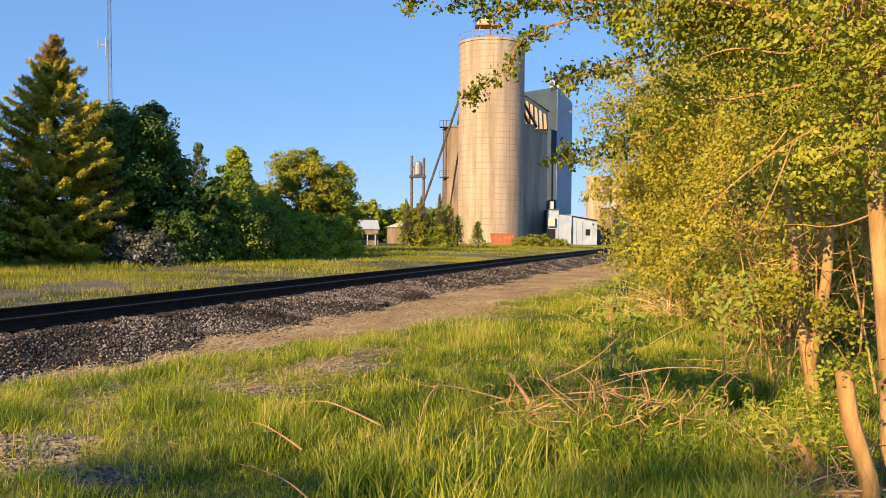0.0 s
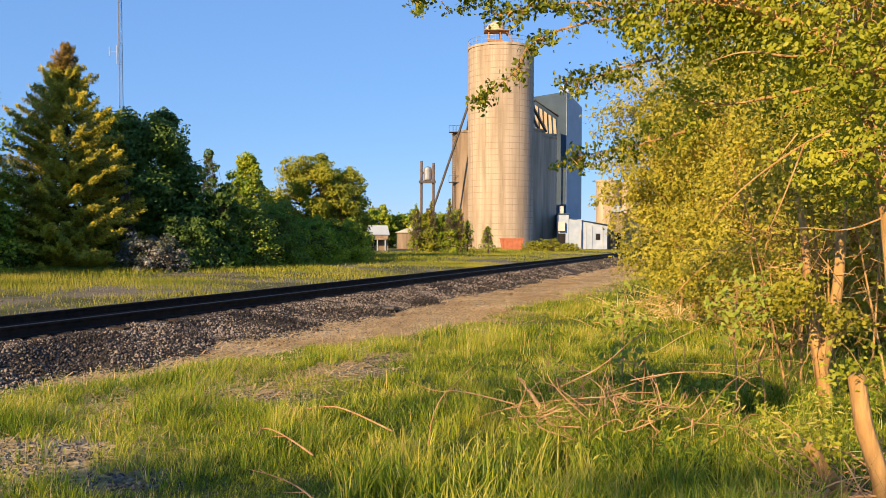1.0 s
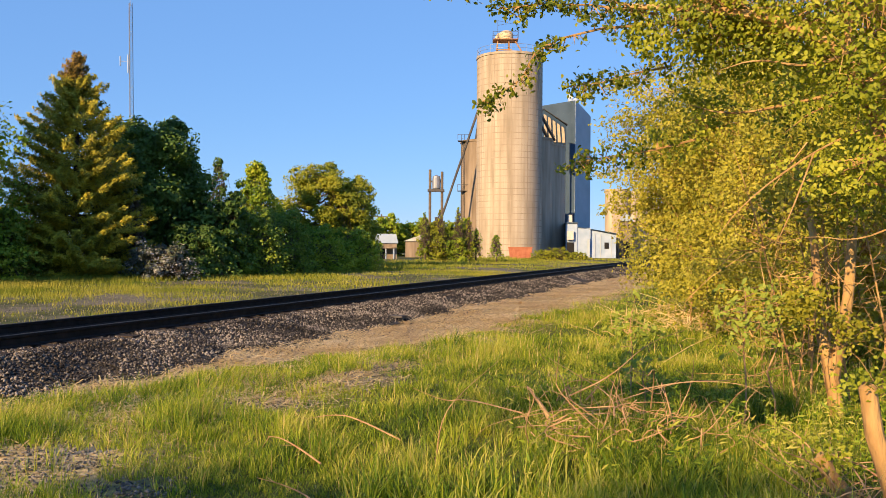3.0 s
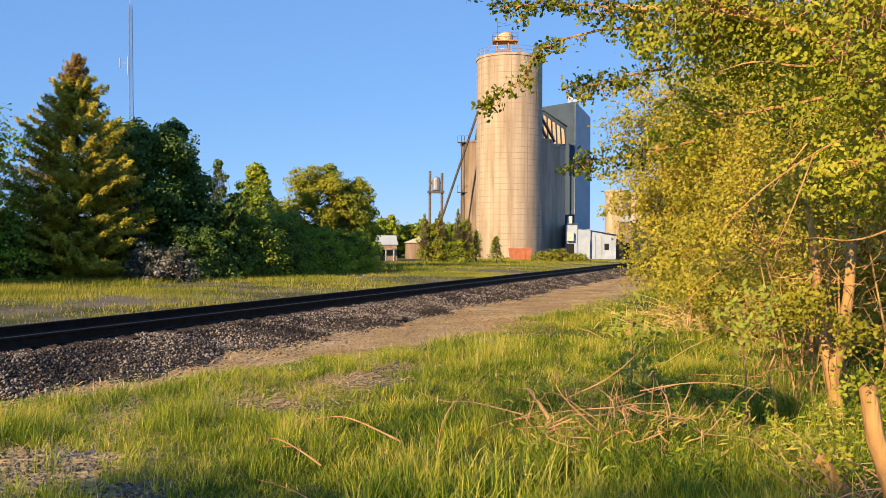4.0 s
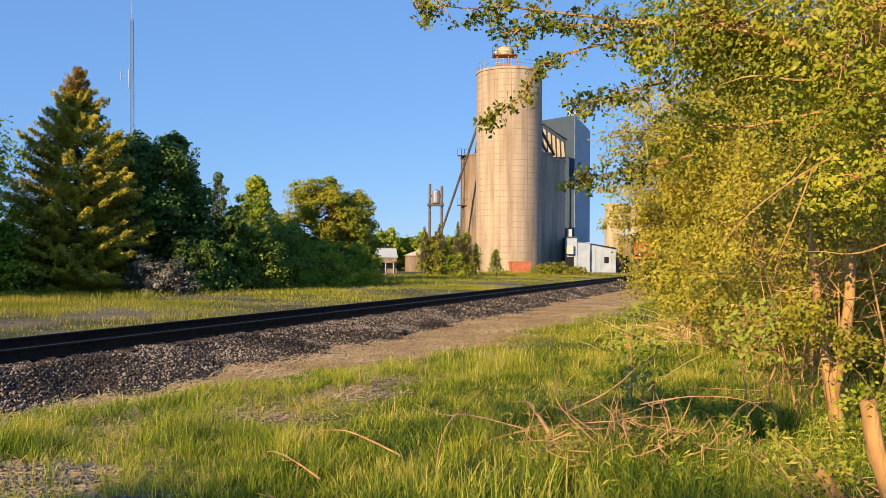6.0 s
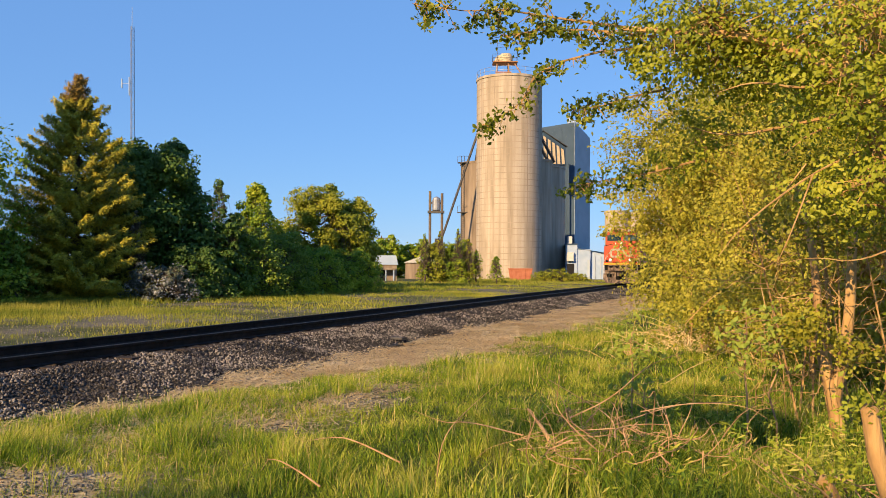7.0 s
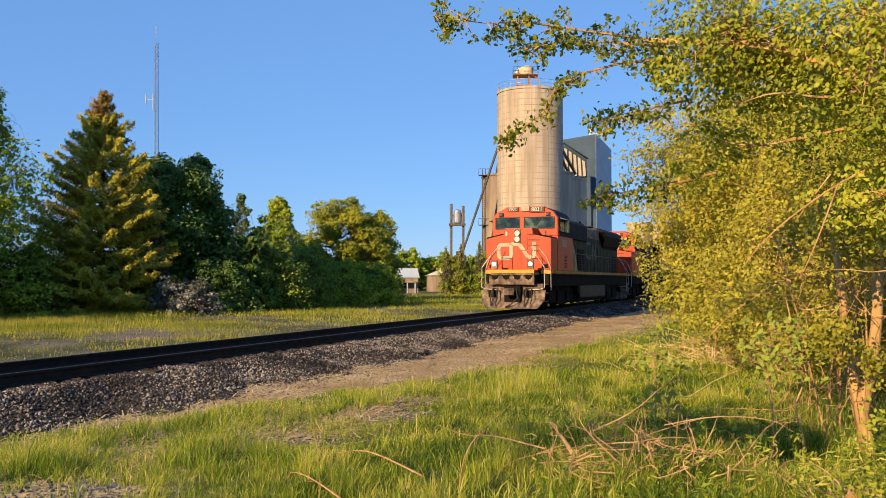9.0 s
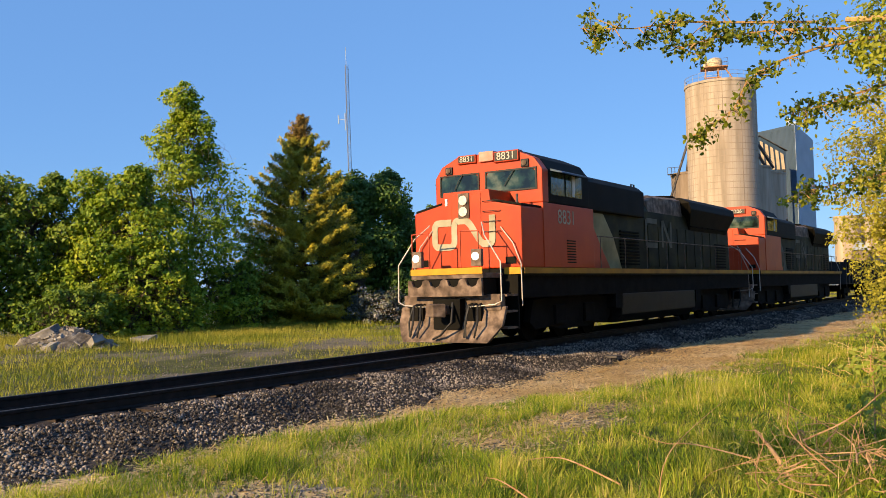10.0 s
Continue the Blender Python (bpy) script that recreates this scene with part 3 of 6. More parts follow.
# ---- the hedgerow of trees on the near side ----
def near_tree():
    rng = np.random.default_rng(21)
    base = polar(27.7, 7.3)
    t = thing("mulberry_tree", "leafy tree with pale tan trunk and overhanging boughs in evening sun", "tree", m=Matrix.Translation(base))

    def rel(b, e, r):
        return rise(b, e, r) - base

    g = Geo()
    fork = rel(26.3, 4.0, 7.0)
    g.limb([(0, 0, -0.1), rel(27.4, -9, 7.15), rel(26.9, -3, 7.05), fork, rel(25.0, 8.5, 7.1), rel(23.8, 11.5, 7.2), rel(23.5, 16, 7.2)], [0.095, 0.07, 0.06, 0.062, 0.046, 0.036, 0.024], 10)
    g.limb([fork, rel(27.6, 7, 7.4), rel(28.5, 13, 7.6)], [0.048, 0.038, 0.03], 8)
    g.part("trunk", M["bark"], t, smooth=True)
    limbs = Geo()
    limb_ends = [(23.8, 11.5), (19, 14.2), (14, 14.8), (10.5, 15.2)]
    limbs.limb([rel(b, e, 7.2) for b, e in limb_ends], [0.045, 0.038, 0.03, 0.02], 7)
    limbs.limb([rel(24.6, 9.5, 7.3), rel(21, 8.8, 7.5), rel(17, 8.2, 7.9), rel(14.5, 9, 8.1)], [0.018, 0.013, 0.009, 0.003], 6)
    # limbs that show among the leaves
    limbs.limb([rel(25.0, 8.5, 7.2), rel(22.2, 8.6, 6.9), rel(20.2, 7.0, 6.7)], [0.014, 0.008, 0.002], 6)
    limbs.limb([rel(23.8, 11.5, 7.1), rel(21.5, 10.8, 6.8), rel(18.6, 11.6, 6.6), rel(16.4, 11.0, 6.6)], [0.016, 0.011, 0.007, 0.002], 6)
    limbs.limb([rel(26.3, 3.6, 7.02), rel(24.4, 3.9, 6.9), rel(22.8, 3.2, 6.8)], [0.02, 0.010, 0.003], 6)
    limbs.limb([rel(26.5, 1.4, 7.02), rel(24.2, 0.4, 6.9), rel(21.8, 0.8, 6.8), rel(19.6, 0.2, 6.8)], [0.008, 0.005, 0.003, 0.001], 5)
    # two long bare shoots that hang through the leaves
    limbs.limb([rel(24.4, 7.0, 6.9), rel(22.0, 5.9, 6.6), rel(19.2, 3.9, 6.5), rel(17.5, 2.3, 6.4), rel(16.4, 0.8, 6.4)], [0.010, 0.007, 0.006, 0.004, 0.002], 5)
    limbs.limb([rel(21.9, 5.8, 6.6), rel(21.0, 3.2, 6.4), rel(20.3, 1.4, 6.4), rel(19.7, 0.1, 6.4)], [0.007, 0.006, 0.005, 0.002], 5)
    limbs.limb([rel(21.5, 6.4, 6.8), rel(20.3, 4.8, 6.7), rel(19.5, 3.6, 6.7)], [0.007, 0.005, 0.002], 5)
    clumps = []
    for b, e, r, rad, k in [(27, 12, 8.3, 0.9, 90), (23.5, 10.5, 8.5, 0.9, 110), (20, 13, 7.6, 0.8, 110), (17.6, 13.4, 7.6, 0.5, 60), (13.6, 13.9, 7.5, 0.42, 44),
                             (28.5, 7, 8.5, 0.8, 70), (15.0, 8.0, 8.4, 0.36, 22), (16, 15.5, 7.2, 0.6, 70), (25, 15, 7.2, 0.8, 80), (23.2, 4.6, 6.9, 0.35, 16), (25.4, 14.5, 6.6, 0.4, 30), (25.6, 5.6, 6.7, 0.4, 26), (24.2, 9.6, 6.7, 0.45, 34), (27.2, 9.5, 6.8, 0.5, 34)]:
        clumps.append((tuple(rel(b, e, r)), (rad, rad, rad * 0.75), int(k * 1.75)))
    P, ways, S = foliage(clumps, rng, 22, 0.42)
    for c, r, k in clumps:
        for q in S[rng.choice(len(S), 260)]:
            if (Vector(q) - Vector(c)).length < r[0] * 1.2 and rng.random() < 0.9:
                limbs.tube(branch_path(c, q, rng, 0.2, 5), [0.008, 0.006, 0.005, 0.003, 0.001], 3)
    limbs.part("branchwork", M["bark"], t, smooth=True)
    V, F = leaf_cards(P, 0.0265, rng, 1.6, up=0.2, droop=0.5, oval=True, way=ways)
    big_part("crown", V, F, M["leaf_near"], t)
    # boughs that swing in the wind, each about its own root
    boughs = []
    paths = [[(11.0, 15.2, 7.2), (6, 15.7, 7.0), (3, 16.0, 6.9), (0, 15.8, 6.8), (-3.4, 16.0, 6.7)],
             [(12.0, 14.0, 7.3), (9.0, 13.8, 7.1), (6.4, 13.2, 7.0), (4.8, 12.3, 6.9), (4.0, 10.7, 6.9), (2.6, 9.7, 6.9), (1.4, 9.2, 6.9)],
             [(13.5, 11.4, 7.6), (11, 10.9, 7.5), (9, 10.3, 7.4), (7.2, 10.1, 7.4)],
             [(12.5, 14.6, 7.3), (8.5, 15.0, 7.1), (5, 14.9, 7.0), (2.4, 14.4, 6.9)],
             [(15, 6.8, 8.4), (12, 6.0, 8.2), (9.5, 5.6, 8.1), (7.4, 5.2, 8.0)]]
    for i, path in enumerate(paths):
        root = rel(*path[0])
        b = Geo()
        line = [rel(*p) - root for p in path]
        b.tube(line, [0.012 - 0.010 * j / (len(line) - 1) for j in range(len(line))], 5)
        pts = []
        for j in range((60, 52, 46, 54, 54)[i]):
            f = rng.random() ** 0.8 * (len(line) - 1.001)
            a = line[int(f)].lerp(line[int(f) + 1], f % 1)
            q = a + Vector(rng.normal(0, (0.065, 0.042, 0.06, 0.065, 0.075)[i], 3)) + Vector((0, 0, -0.03))
            b.tube([a, a.lerp(q, 0.6), q], [0.006, 0.004, 0.002], 3)
            pts.append(np.array(q) + rng.normal(0, 0.03, ((15, 9, 12, 14, 14)[i], 3)))
        wood = b.part("bough", M["bark"], t, "thin leafy bough swinging in the wind", smooth=True)
        # backlit look of these leaves is in their darker material
        V, F = leaf_cards(np.concatenate(pts), 0.027, rng, 1.6, up=0.1, droop=0.8, turned=0.4, oval=True)
        big_part("bough_leaves", V, F, M["leaf_backlit"], wood)
        wood.matrix_basis = Matrix.Translation(root)
        boughs.append((wood, root))
    # a felled stem's stump and a leaning one by the trunk
    return boughs


BOUGHS = near_tree()


def cut_stem(foot, top, r, seed):
    rng = np.random.default_rng(seed)
    f, p = Vector(foot), Vector(top)
    t = thing("cut_stem", "sawn-off tan tree stem with a few fresh shoots", "tree stump", "cut stems", Matrix.Translation(f))
    g = Geo()
    g.tube([Vector((0, 0, -0.1)), (p - f) * 0.35 + Vector((0.02, 0, 0)), (p - f) * 0.7 - Vector((0.02, 0, 0)), p - f, (p - f) * 1.03 + Vector((0.02, 0, 0))], [r * 1.25, r * 1.05, r, r * 0.95, r * 0.6], 10)
    g.part("stem", M["bark"], t, smooth=True)
    P, _ = clump_points([(tuple(p - f), (0.13, 0.13, 0.11), 18)], 0.04, rng, 9)
    V, F = leaf_cards(P, 0.03, rng)
    big_part("shoot_tuft", V, F, M["leaf_near"], t, "fresh yellow-green shoots", "stuff")


cut_stem(polar(24.6, 6.7), rise(22.4, -12.4, 6.7), 0.055, 4)
cut_stem(polar(26.8, 6.2), rise(24.9, -8.2, 6.2), 0.058, 6)
cut_stem(polar(28.2, 8.0), rise(27.6, -3.0, 8.0), 0.09, 5)


def hedgerow():
    rows = [  # bearing, distance, top, crown radius, sprays, leaf, stems
        (16.6, 23.0, 7.2, 2.1, 2100, 0.062, 3),
        (19.6, 19.0, 6.6, 2.1, 2100, 0.058, 3),
        (22.6, 16.5, 6.0, 1.8, 1700, 0.053, 2),
        (26.2, 17.5, 5.6, 2.0, 1300, 0.058, 3),
        (29.5, 15.0, 5.4, 2.1, 600, 0.08, 3),
        (16.8, 36.0, 6.0, 2.3, 1000, 0.10, 3),
        (16.2, 52.0, 7.0, 2.9, 800, 0.15, 3),
        (16.2, 76.0, 8.5, 3.8, 700, 0.2, 3),
        (17.5, 34.0, 6.5, 3.0, 500, 0.13, 3),
        (21.5, 30.0, 7.0, 3.2, 500, 0.13, 3)]
    for i, (b, r, top, rad, k, leaf, stems) in enumerate(rows):
        rng = np.random.default_rng(100 + i)
        base = polar(b, r)
        clumps = []
        for j in range(9):
            a, h = 2.4 * j + i, (j + 0.6) / 9
            w = rad * (0.62 if j else 0.2)
            c = base + Vector((math.cos(a) * w, math.sin(a) * w, (0.6 if b < 21 else 0.8) + (top - 1.4) * h))
            s = rad * (0.62 - 0.2 * h)
            clumps.append((tuple(c), (s, s, s * 0.8), k // 9))
        tree("hedgerow_tree", "bushy yellow-green tree with many thin tan stems", base, top * 0.8, clumps, M["leaf_row"], leaf * (0.88 if r < 30 else 1), 0.05, group="hedgerow trees", seed=200 + i, per=20 if r < 30 else 16, twigs=62 if r < 30 else 26, stems=stems)
    for i, (b, r, e, rad, k) in enumerate([(12.6, 21, 7.5, 1.0, 110), (11.2, 21, 4.6, 0.7, 60), (12.2, 22, 2.2, 0.8, 70), (12.8, 26, 0.4, 1.0, 100), (11.6, 20, 9.8, 0.8, 60), (10.6, 22, 7.4, 0.7, 56), (10.4, 22, 2.6, 0.5, 30), (13.2, 20, 5.0, 0.9, 90)]):
        c = rise(b, e, r)
        foot = polar(b + 4.2, r)
        tree("young_tree", "slender leaning young tree with airy yellow-green sprays", foot, c.z * 0.7, [(tuple(c), (rad, rad, rad * 0.7), k), (tuple(c.lerp(foot + Vector((0, 0, c.z)), 0.5)), (rad * 1.1, rad * 1.1, rad * 0.8), k)], M["leaf_row"], 0.055, 0.03, group="hedgerow trees", seed=300 + i, per=12, twigs=16)
    # the two-stemmed trunk that stands clear of the leaves
    rng = np.random.default_rng(9)
    base = polar(23.3, 10.8)
    t = thing("forked_tree", "two-stemmed tan tree trunk among dry twigs", "tree", m=Matrix.Translation(base))

    def rel(b, e, r):
        return rise(b, e, r) - base

    g = Geo()
    g.limb([(0, 0, -0.1), rel(23.0, -7.6, 10.8), rel(22.2, -4.6, 10.8), rel(22.0, 0.6, 10.9), rel(21, 5, 11.0)], [0.088, 0.076, 0.052, 0.044, 0.028], 9)
    g.limb([rel(23.0, -7.9, 10.8), rel(23.8, -3.6, 10.8), rel(24.0, 0, 10.8), rel(24.1, 3.5, 10.8), rel(24.8, 8, 10.9)], [0.07, 0.062, 0.054, 0.046, 0.028], 9)
    g.part("trunk", M["bark"], t, smooth=True)
    limbs = Geo()
    for j in range(11):
        b0 = rng.uniform(21.0, 27.5)
        r0 = rng.uniform(10.2, 12)
        lean = rng.normal(0, 1.2)
        limbs.limb([rel(b0, -10 + rng.uniform(0, 1), r0), rel(b0 + lean * 0.5, -4, r0), rel(b0 + lean, 1.5, r0), rel(b0 + lean * 1.6, 6, r0)], [0.016, 0.012, 0.009, 0.003], 6)
    for j in range(260):
        a = rel(rng.uniform(18.5, 27.5), rng.uniform(-8.5, 5), rng.uniform(10.2, 12.4))
        d = Vector(rng.normal(0, 1, 3)) * rng.uniform(0.25, 0.7)
        limbs.tube(branch_path(a, a + d, rng, 0.2, 4), [0.006, 0.005, 0.004, 0.001], 3)
    limbs.part("dead_brush", M["bark"], t, "tangle of bare dry stems and twigs", smooth=True)
    P, S = clump_points([(tuple(rel(22.4, 7, 11.2)), (0.75, 0.75, 0.5), 80), (tuple(rel(25.3, 7.5, 11)), (0.75, 0.75, 0.6), 80), (tuple(rel(20.5, 2.6, 11.4)), (0.55, 0.55, 0.45), 46), (tuple(rel(26.5, 3.0, 11.2)), (0.5, 0.5, 0.4), 36),
                         (tuple(rel(21.5, -3.4, 10.0)), (0.22, 0.22, 0.16), 26), (tuple(rel(24.2, -5.0, 10.0)), (0.18, 0.18, 0.15), 14), (tuple(rel(17.2, -1.2, 12.6)), (0.6, 0.6, 0.4), 46), (tuple(rel(22.6, 3.2, 9.8)), (0.6, 0.4, 0.45), 44), (tuple(rel(24.6, 4.6, 9.6)), (0.55, 0.4, 0.45), 44), (tuple(rel(19.4, -2.4, 11.6)), (0.7, 0.5, 0.5), 60)], 0.05, rng, 24)
    V, F = leaf_cards(P, 0.036, rng, oval=True)
    big_part("crown", V, F, M["leaf_row"], t)


hedgerow()


# ---- trees and shrubs beyond the track ----
def spruce():
    rng = np.random.default_rng(5)
    base = polar(-24.1, 46.5, 0.1)
    H = 11.2
    t = thing("spruce_tree", "tall cone-shaped spruce, golden in low sun, rusty at the tip", "tree", m=Matrix.Translation(base))
    Geo().tube([(0, 0, -0.1), (0, 0, H * 0.5), (0.1, 0, H)], [0.24, 0.13, 0.02], 8).part("trunk", M["dark_bark"], t)
    g = Geo()
    pts, ways, tip, tip_ways = [], [], [], []
    whorls = 34
    for w in range(whorls):
        f0 = 1 - (1 - (w + 0.5) / whorls) ** 1.25
        for b in range(int(9 + 17 * (1 - f0))):
            f = min(0.985, f0 + rng.normal(0, 0.010))
            z = 0.35 + (H - 0.4) * f
            R = float(np.interp(f, (0, 0.25, 0.5, 0.73, 0.86, 1), (3.4, 3.35, 2.75, 1.5, 0.82, 0.05)))
            a = rng.uniform(0, 6.283)
            L = R * rng.uniform(0.6, 1.22) * (1 + 0.10 * math.sin(2 * a + 3 * z))
            out = np.array([math.cos(a), math.sin(a), 0])
            side = np.array([-out[1], out[0], 0])
            drop = rng.uniform(-0.32, -0.08) * (1 - f) + 0.75 * f ** 3
            curl = rng.uniform(0.15, 0.34)
            rise_at = lambda q: z + L * (drop * q + curl * q * q)
            g.tube([(0, 0, z), tuple(out * L * 0.55)[:2] + (rise_at(0.55),), tuple(out * L)[:2] + (rise_at(1.0),)], [0.022 * (1 - f) + 0.008, 0.012, 0.003], 3)
            # flat fans of needled twigs along the bough, hanging a little at the sides
            k = int(26 + 48 * L)
            q = 0.22 + 0.80 * rng.random(k) ** 0.65
            half = (0.06 + 0.17 * L) * (1.12 - q) ** 0.7
            sp = rng.uniform(-1, 1, k) * half
            p = np.outer(q * L, out) + np.outer(sp, side) + np.array([0, 0, 1]) * (rise_at(q) - 0.35 * np.abs(sp) + rng.normal(0, 0.05, k))[:, None]
            v = out * 0.75 + np.outer(np.sign(sp) * 0.35, side) + np.array([0, 0, 0.55])
            (tip if f > 0.87 else pts).append(p)
            (tip_ways if f > 0.87 else ways).append(v)
    g.part("branchwork", M["dark_bark"], t)
    for name, p, v, mat, label in (("crown", pts, ways, "needle", ""), ("crown_tip", tip, tip_ways, "rusty_needle", "rusty brown tip hung with cones")):
        p, v = np.concatenate(p), np.concatenate(v)
        p = np.repeat(p, 2, 0) + rng.normal(0, 0.04, (len(p) * 2, 3))
        V, F = leaf_cards(p, 0.058 if name == "crown" else 0.042, rng, 3.2, up=0.3, way=np.repeat(v, 2, 0))
        big_part(name, V, F, M[mat], t, label)


spruce()


def round_tree(name, label, b, r, top, width, mat, leaf, k, seed, low=0.3, bark="dark_bark", per=14, shape=0.75, category="tree"):
    """A tree or shrub whose clumps fill a dome from low to top."""
    rng = np.random.default_rng(seed)
    base = polar(b, r, 0.1)
    clumps = []
    for j in range(22):
        a, h = 2.4 * j, (j + 0.5) / 22
        w = width / 2 * math.sqrt(max(0.05, 1 - (h * 1.35 - 0.45) ** 2)) * rng.uniform(0.45, 0.88)
        s = width * (0.25 - 0.11 * h) * rng.uniform(0.7, 1.25)
        c = base + Vector((math.cos(a) * w, math.sin(a) * w, low + (top - low) * h * 0.95))
        clumps.append((tuple(c), (s, s, s * shape), max(3, k // 22)))
    return tree(name, label, base, top * 0.8, clumps, mat, leaf, 0.03 * width, bark, seed=seed, per=per, twigs=14, category=category)


def tall_tree(name, label, b, r, top, width, mat, leaf, k, seed, per=12, low=0.6):
    """A slim tree, pointed at the top."""
    rng = np.random.default_rng(seed)
    base = polar(b, r, 0.1)
    clumps = []
    for j in range(16):
        h = (j + 0.5) / 16
        a = 2.4 * j
        w = width * 0.34 * (1 - h ** 2.2)
        s = width * (0.24 - 0.15 * h) * rng.uniform(0.8, 1.2)
        clumps.append((tuple(base + Vector((math.cos(a) * w, math.sin(a) * w, low + (top - low) * h))), (s, s, s * 1.15), k // 16))
    return tree(name, label, base, top * 0.95, clumps, mat, leaf, 0.1, "dark_bark", seed=seed, per=per, twigs=16)


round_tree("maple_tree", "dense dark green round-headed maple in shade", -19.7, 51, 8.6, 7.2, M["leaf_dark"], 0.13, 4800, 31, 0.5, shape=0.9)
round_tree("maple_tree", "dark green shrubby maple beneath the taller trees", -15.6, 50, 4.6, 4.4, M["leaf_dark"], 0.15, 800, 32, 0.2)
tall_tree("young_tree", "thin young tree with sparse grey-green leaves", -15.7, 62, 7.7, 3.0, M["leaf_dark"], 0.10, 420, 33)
tall_tree("young_tree", "small pointed bright green tree", -13.3, 63, 7.4, 4.6, M["leaf_green"], 0.13, 1200, 34)
round_tree("ash_tree", "olive-yellow round tree lit by evening sun", -9.5, 69, 8.0, 6.4, M["leaf_olive"], 0.135, 2100, 35, 0.6)
round_tree("ash_tree", "olive-yellow round tree lit by evening sun", -7.3, 71, 7.4, 5.2, M["leaf_olive"], 0.135, 1500, 36, 0.6)
# some hedge shrubs take darker leaf colours in place of real shade
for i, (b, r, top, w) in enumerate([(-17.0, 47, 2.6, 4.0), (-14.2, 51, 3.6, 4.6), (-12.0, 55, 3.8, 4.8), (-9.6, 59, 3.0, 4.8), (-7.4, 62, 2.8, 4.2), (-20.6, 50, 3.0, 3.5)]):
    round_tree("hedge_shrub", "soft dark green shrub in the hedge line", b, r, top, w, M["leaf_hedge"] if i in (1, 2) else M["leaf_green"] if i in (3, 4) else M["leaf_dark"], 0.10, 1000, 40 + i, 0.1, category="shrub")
round_tree("flowering_shrub", "low shrub covered in white blossom", -19.2, 45, 1.7, 3.6, M["blossom"], 0.08, 420, 51, 0.1, category="shrub")
tall_tree("flowering_tree", "slim tree with scattered white blossom", -20.7, 46.5, 4.6, 1.2, M["blossom"], 0.09, 90, 52, 9)
tall_tree("elm_tree", "tall open-crowned green elm with ragged top", -31.3, 43, 11.3, 6.6, M["leaf_green"], 0.115, 1900, 53, 14, 0.4)
round_tree("maple_tree", "bright green maple with layered leaves", -35.6, 41, 7.4, 5.6, M["leaf_green"], 0.125, 2300, 54, 0.3)
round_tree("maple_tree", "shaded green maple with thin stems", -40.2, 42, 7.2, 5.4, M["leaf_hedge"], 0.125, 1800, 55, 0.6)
round_tree("maple_tree", "shaded green maple with thin stems", -45.5, 41, 6.6, 5.4, M["leaf_green"], 0.16, 700, 56, 0.6)
round_tree("hedge_shrub", "shrub in front of the maples, its leaves coloured for shade", -38.0, 37, 2.2, 3.6, M["leaf_hedge"], 0.11, 500, 57, 0.1, category="shrub")
round_tree("hedge_shrub", "green shrub at the foot of the elm", -32.2, 40.5, 3.2, 2.8, M["leaf_green"], 0.12, 450, 58, 0.1, category="shrub")
round_tree("hedge_shrub", "leafy green shrub filling the gap under the elm", -33.6, 39, 3.9, 4.2, M["leaf_green"], 0.11, 800, 64, 0.1, category="shrub")
round_tree("hedge_shrub", "green shrub between spruce and elm", -28.4, 43.5, 3.4, 3.4, M["leaf_hedge"], 0.12, 450, 59, 0.1, category="shrub")
round_tree("hedge_shrub", "bright green leafy shrub before the silos", -0.4, 92, 4.5, 4.6, M["leaf_green"], 0.12, 800, 60, 0.2, category="shrub")
round_tree("hedge_shrub", "yellowish shrub before the silos", -1.9, 91, 4.4, 3.2, M["leaf_olive"], 0.13, 500, 61, 0.2, category="shrub")
for i, (b, r, top) in enumerate([(-1.4, 90.5, 5.6), (-0.2, 90.5, 5.9), (0.5, 91, 4.8), (-2.4, 90, 5.2)]):
    tall_tree("young_tree", "thin leafy shoot rising from the shrubs", b, r, top, 1.3, M["leaf_green" if i % 2 else "leaf_olive"], 0.11, 110, 90 + i, 9)
tall_tree("young_tree", "spindly sapling before the concrete silo", 1.0, 92, 3.6, 1.4, M["leaf_olive"], 0.13, 60, 62, 8)
tall_tree("young_tree", "small bright sapling before the concrete silo", 2.3, 92, 3.0, 1.6, M["leaf_green"], 0.13, 90, 63, 9)
for i, (b, r, top, w) in enumerate([(-5.0, 150, 6.5, 9), (-3.0, 155, 6.0, 9), (-7.5, 140, 7, 9), (12.6, 170, 6, 8), (-1.2, 160, 5, 8)]):
    round_tree("far_tree", "distant green tree behind the yard", b, r, top, w, M["leaf_green"], 0.4, 300, 70 + i, 0.2)
for i, (b, r, top, w) in enumerate([(5.4, 112, 1.3, 3), (6.3, 112, 1.5, 3), (7.5, 118, 0.9, 3)]):
    round_tree("weed_patch", "clump of dry yellowish weeds by the silo", b, r, top, w, M["leaf_olive"], 0.12, 160, 80 + i, 0.05, category="weeds")


# ---- unseen trees added behind the stand to throw shade across the grass ----
for i, (x, y, spread) in enumerate([(3.1, 10.9, 0.7), (1.3, 10.2, 0.9), (-1.7, 6.6, 1.1), (2.7, 6.1, 1.0)]):
    L = 17.0 + 2 * i
    c = Vector((x, y, 0)) + sun_way * (L / math.cos(SUN_ELEVATION))
    side = Vector((-sun_way.y, sun_way.x, 0)).normalized()
    clumps = [(tuple(c + side * s * spread + Vector((0, 0, 0.12 * math.sin(5 * s + i)))), (0.5, 0.5, 0.16), (60, 6, 7, 14)[i]) for s in ((-1, -0.35, 0.35, 1))]
    tree("roadside_tree", "unseen leafy tree added behind the stand to shade the grass", (c.x, c.y, 0), c.z, clumps, M["leaf_green"], 0.09, 0.09, group="roadside trees", seed=400 + i, per=14, twigs=10)


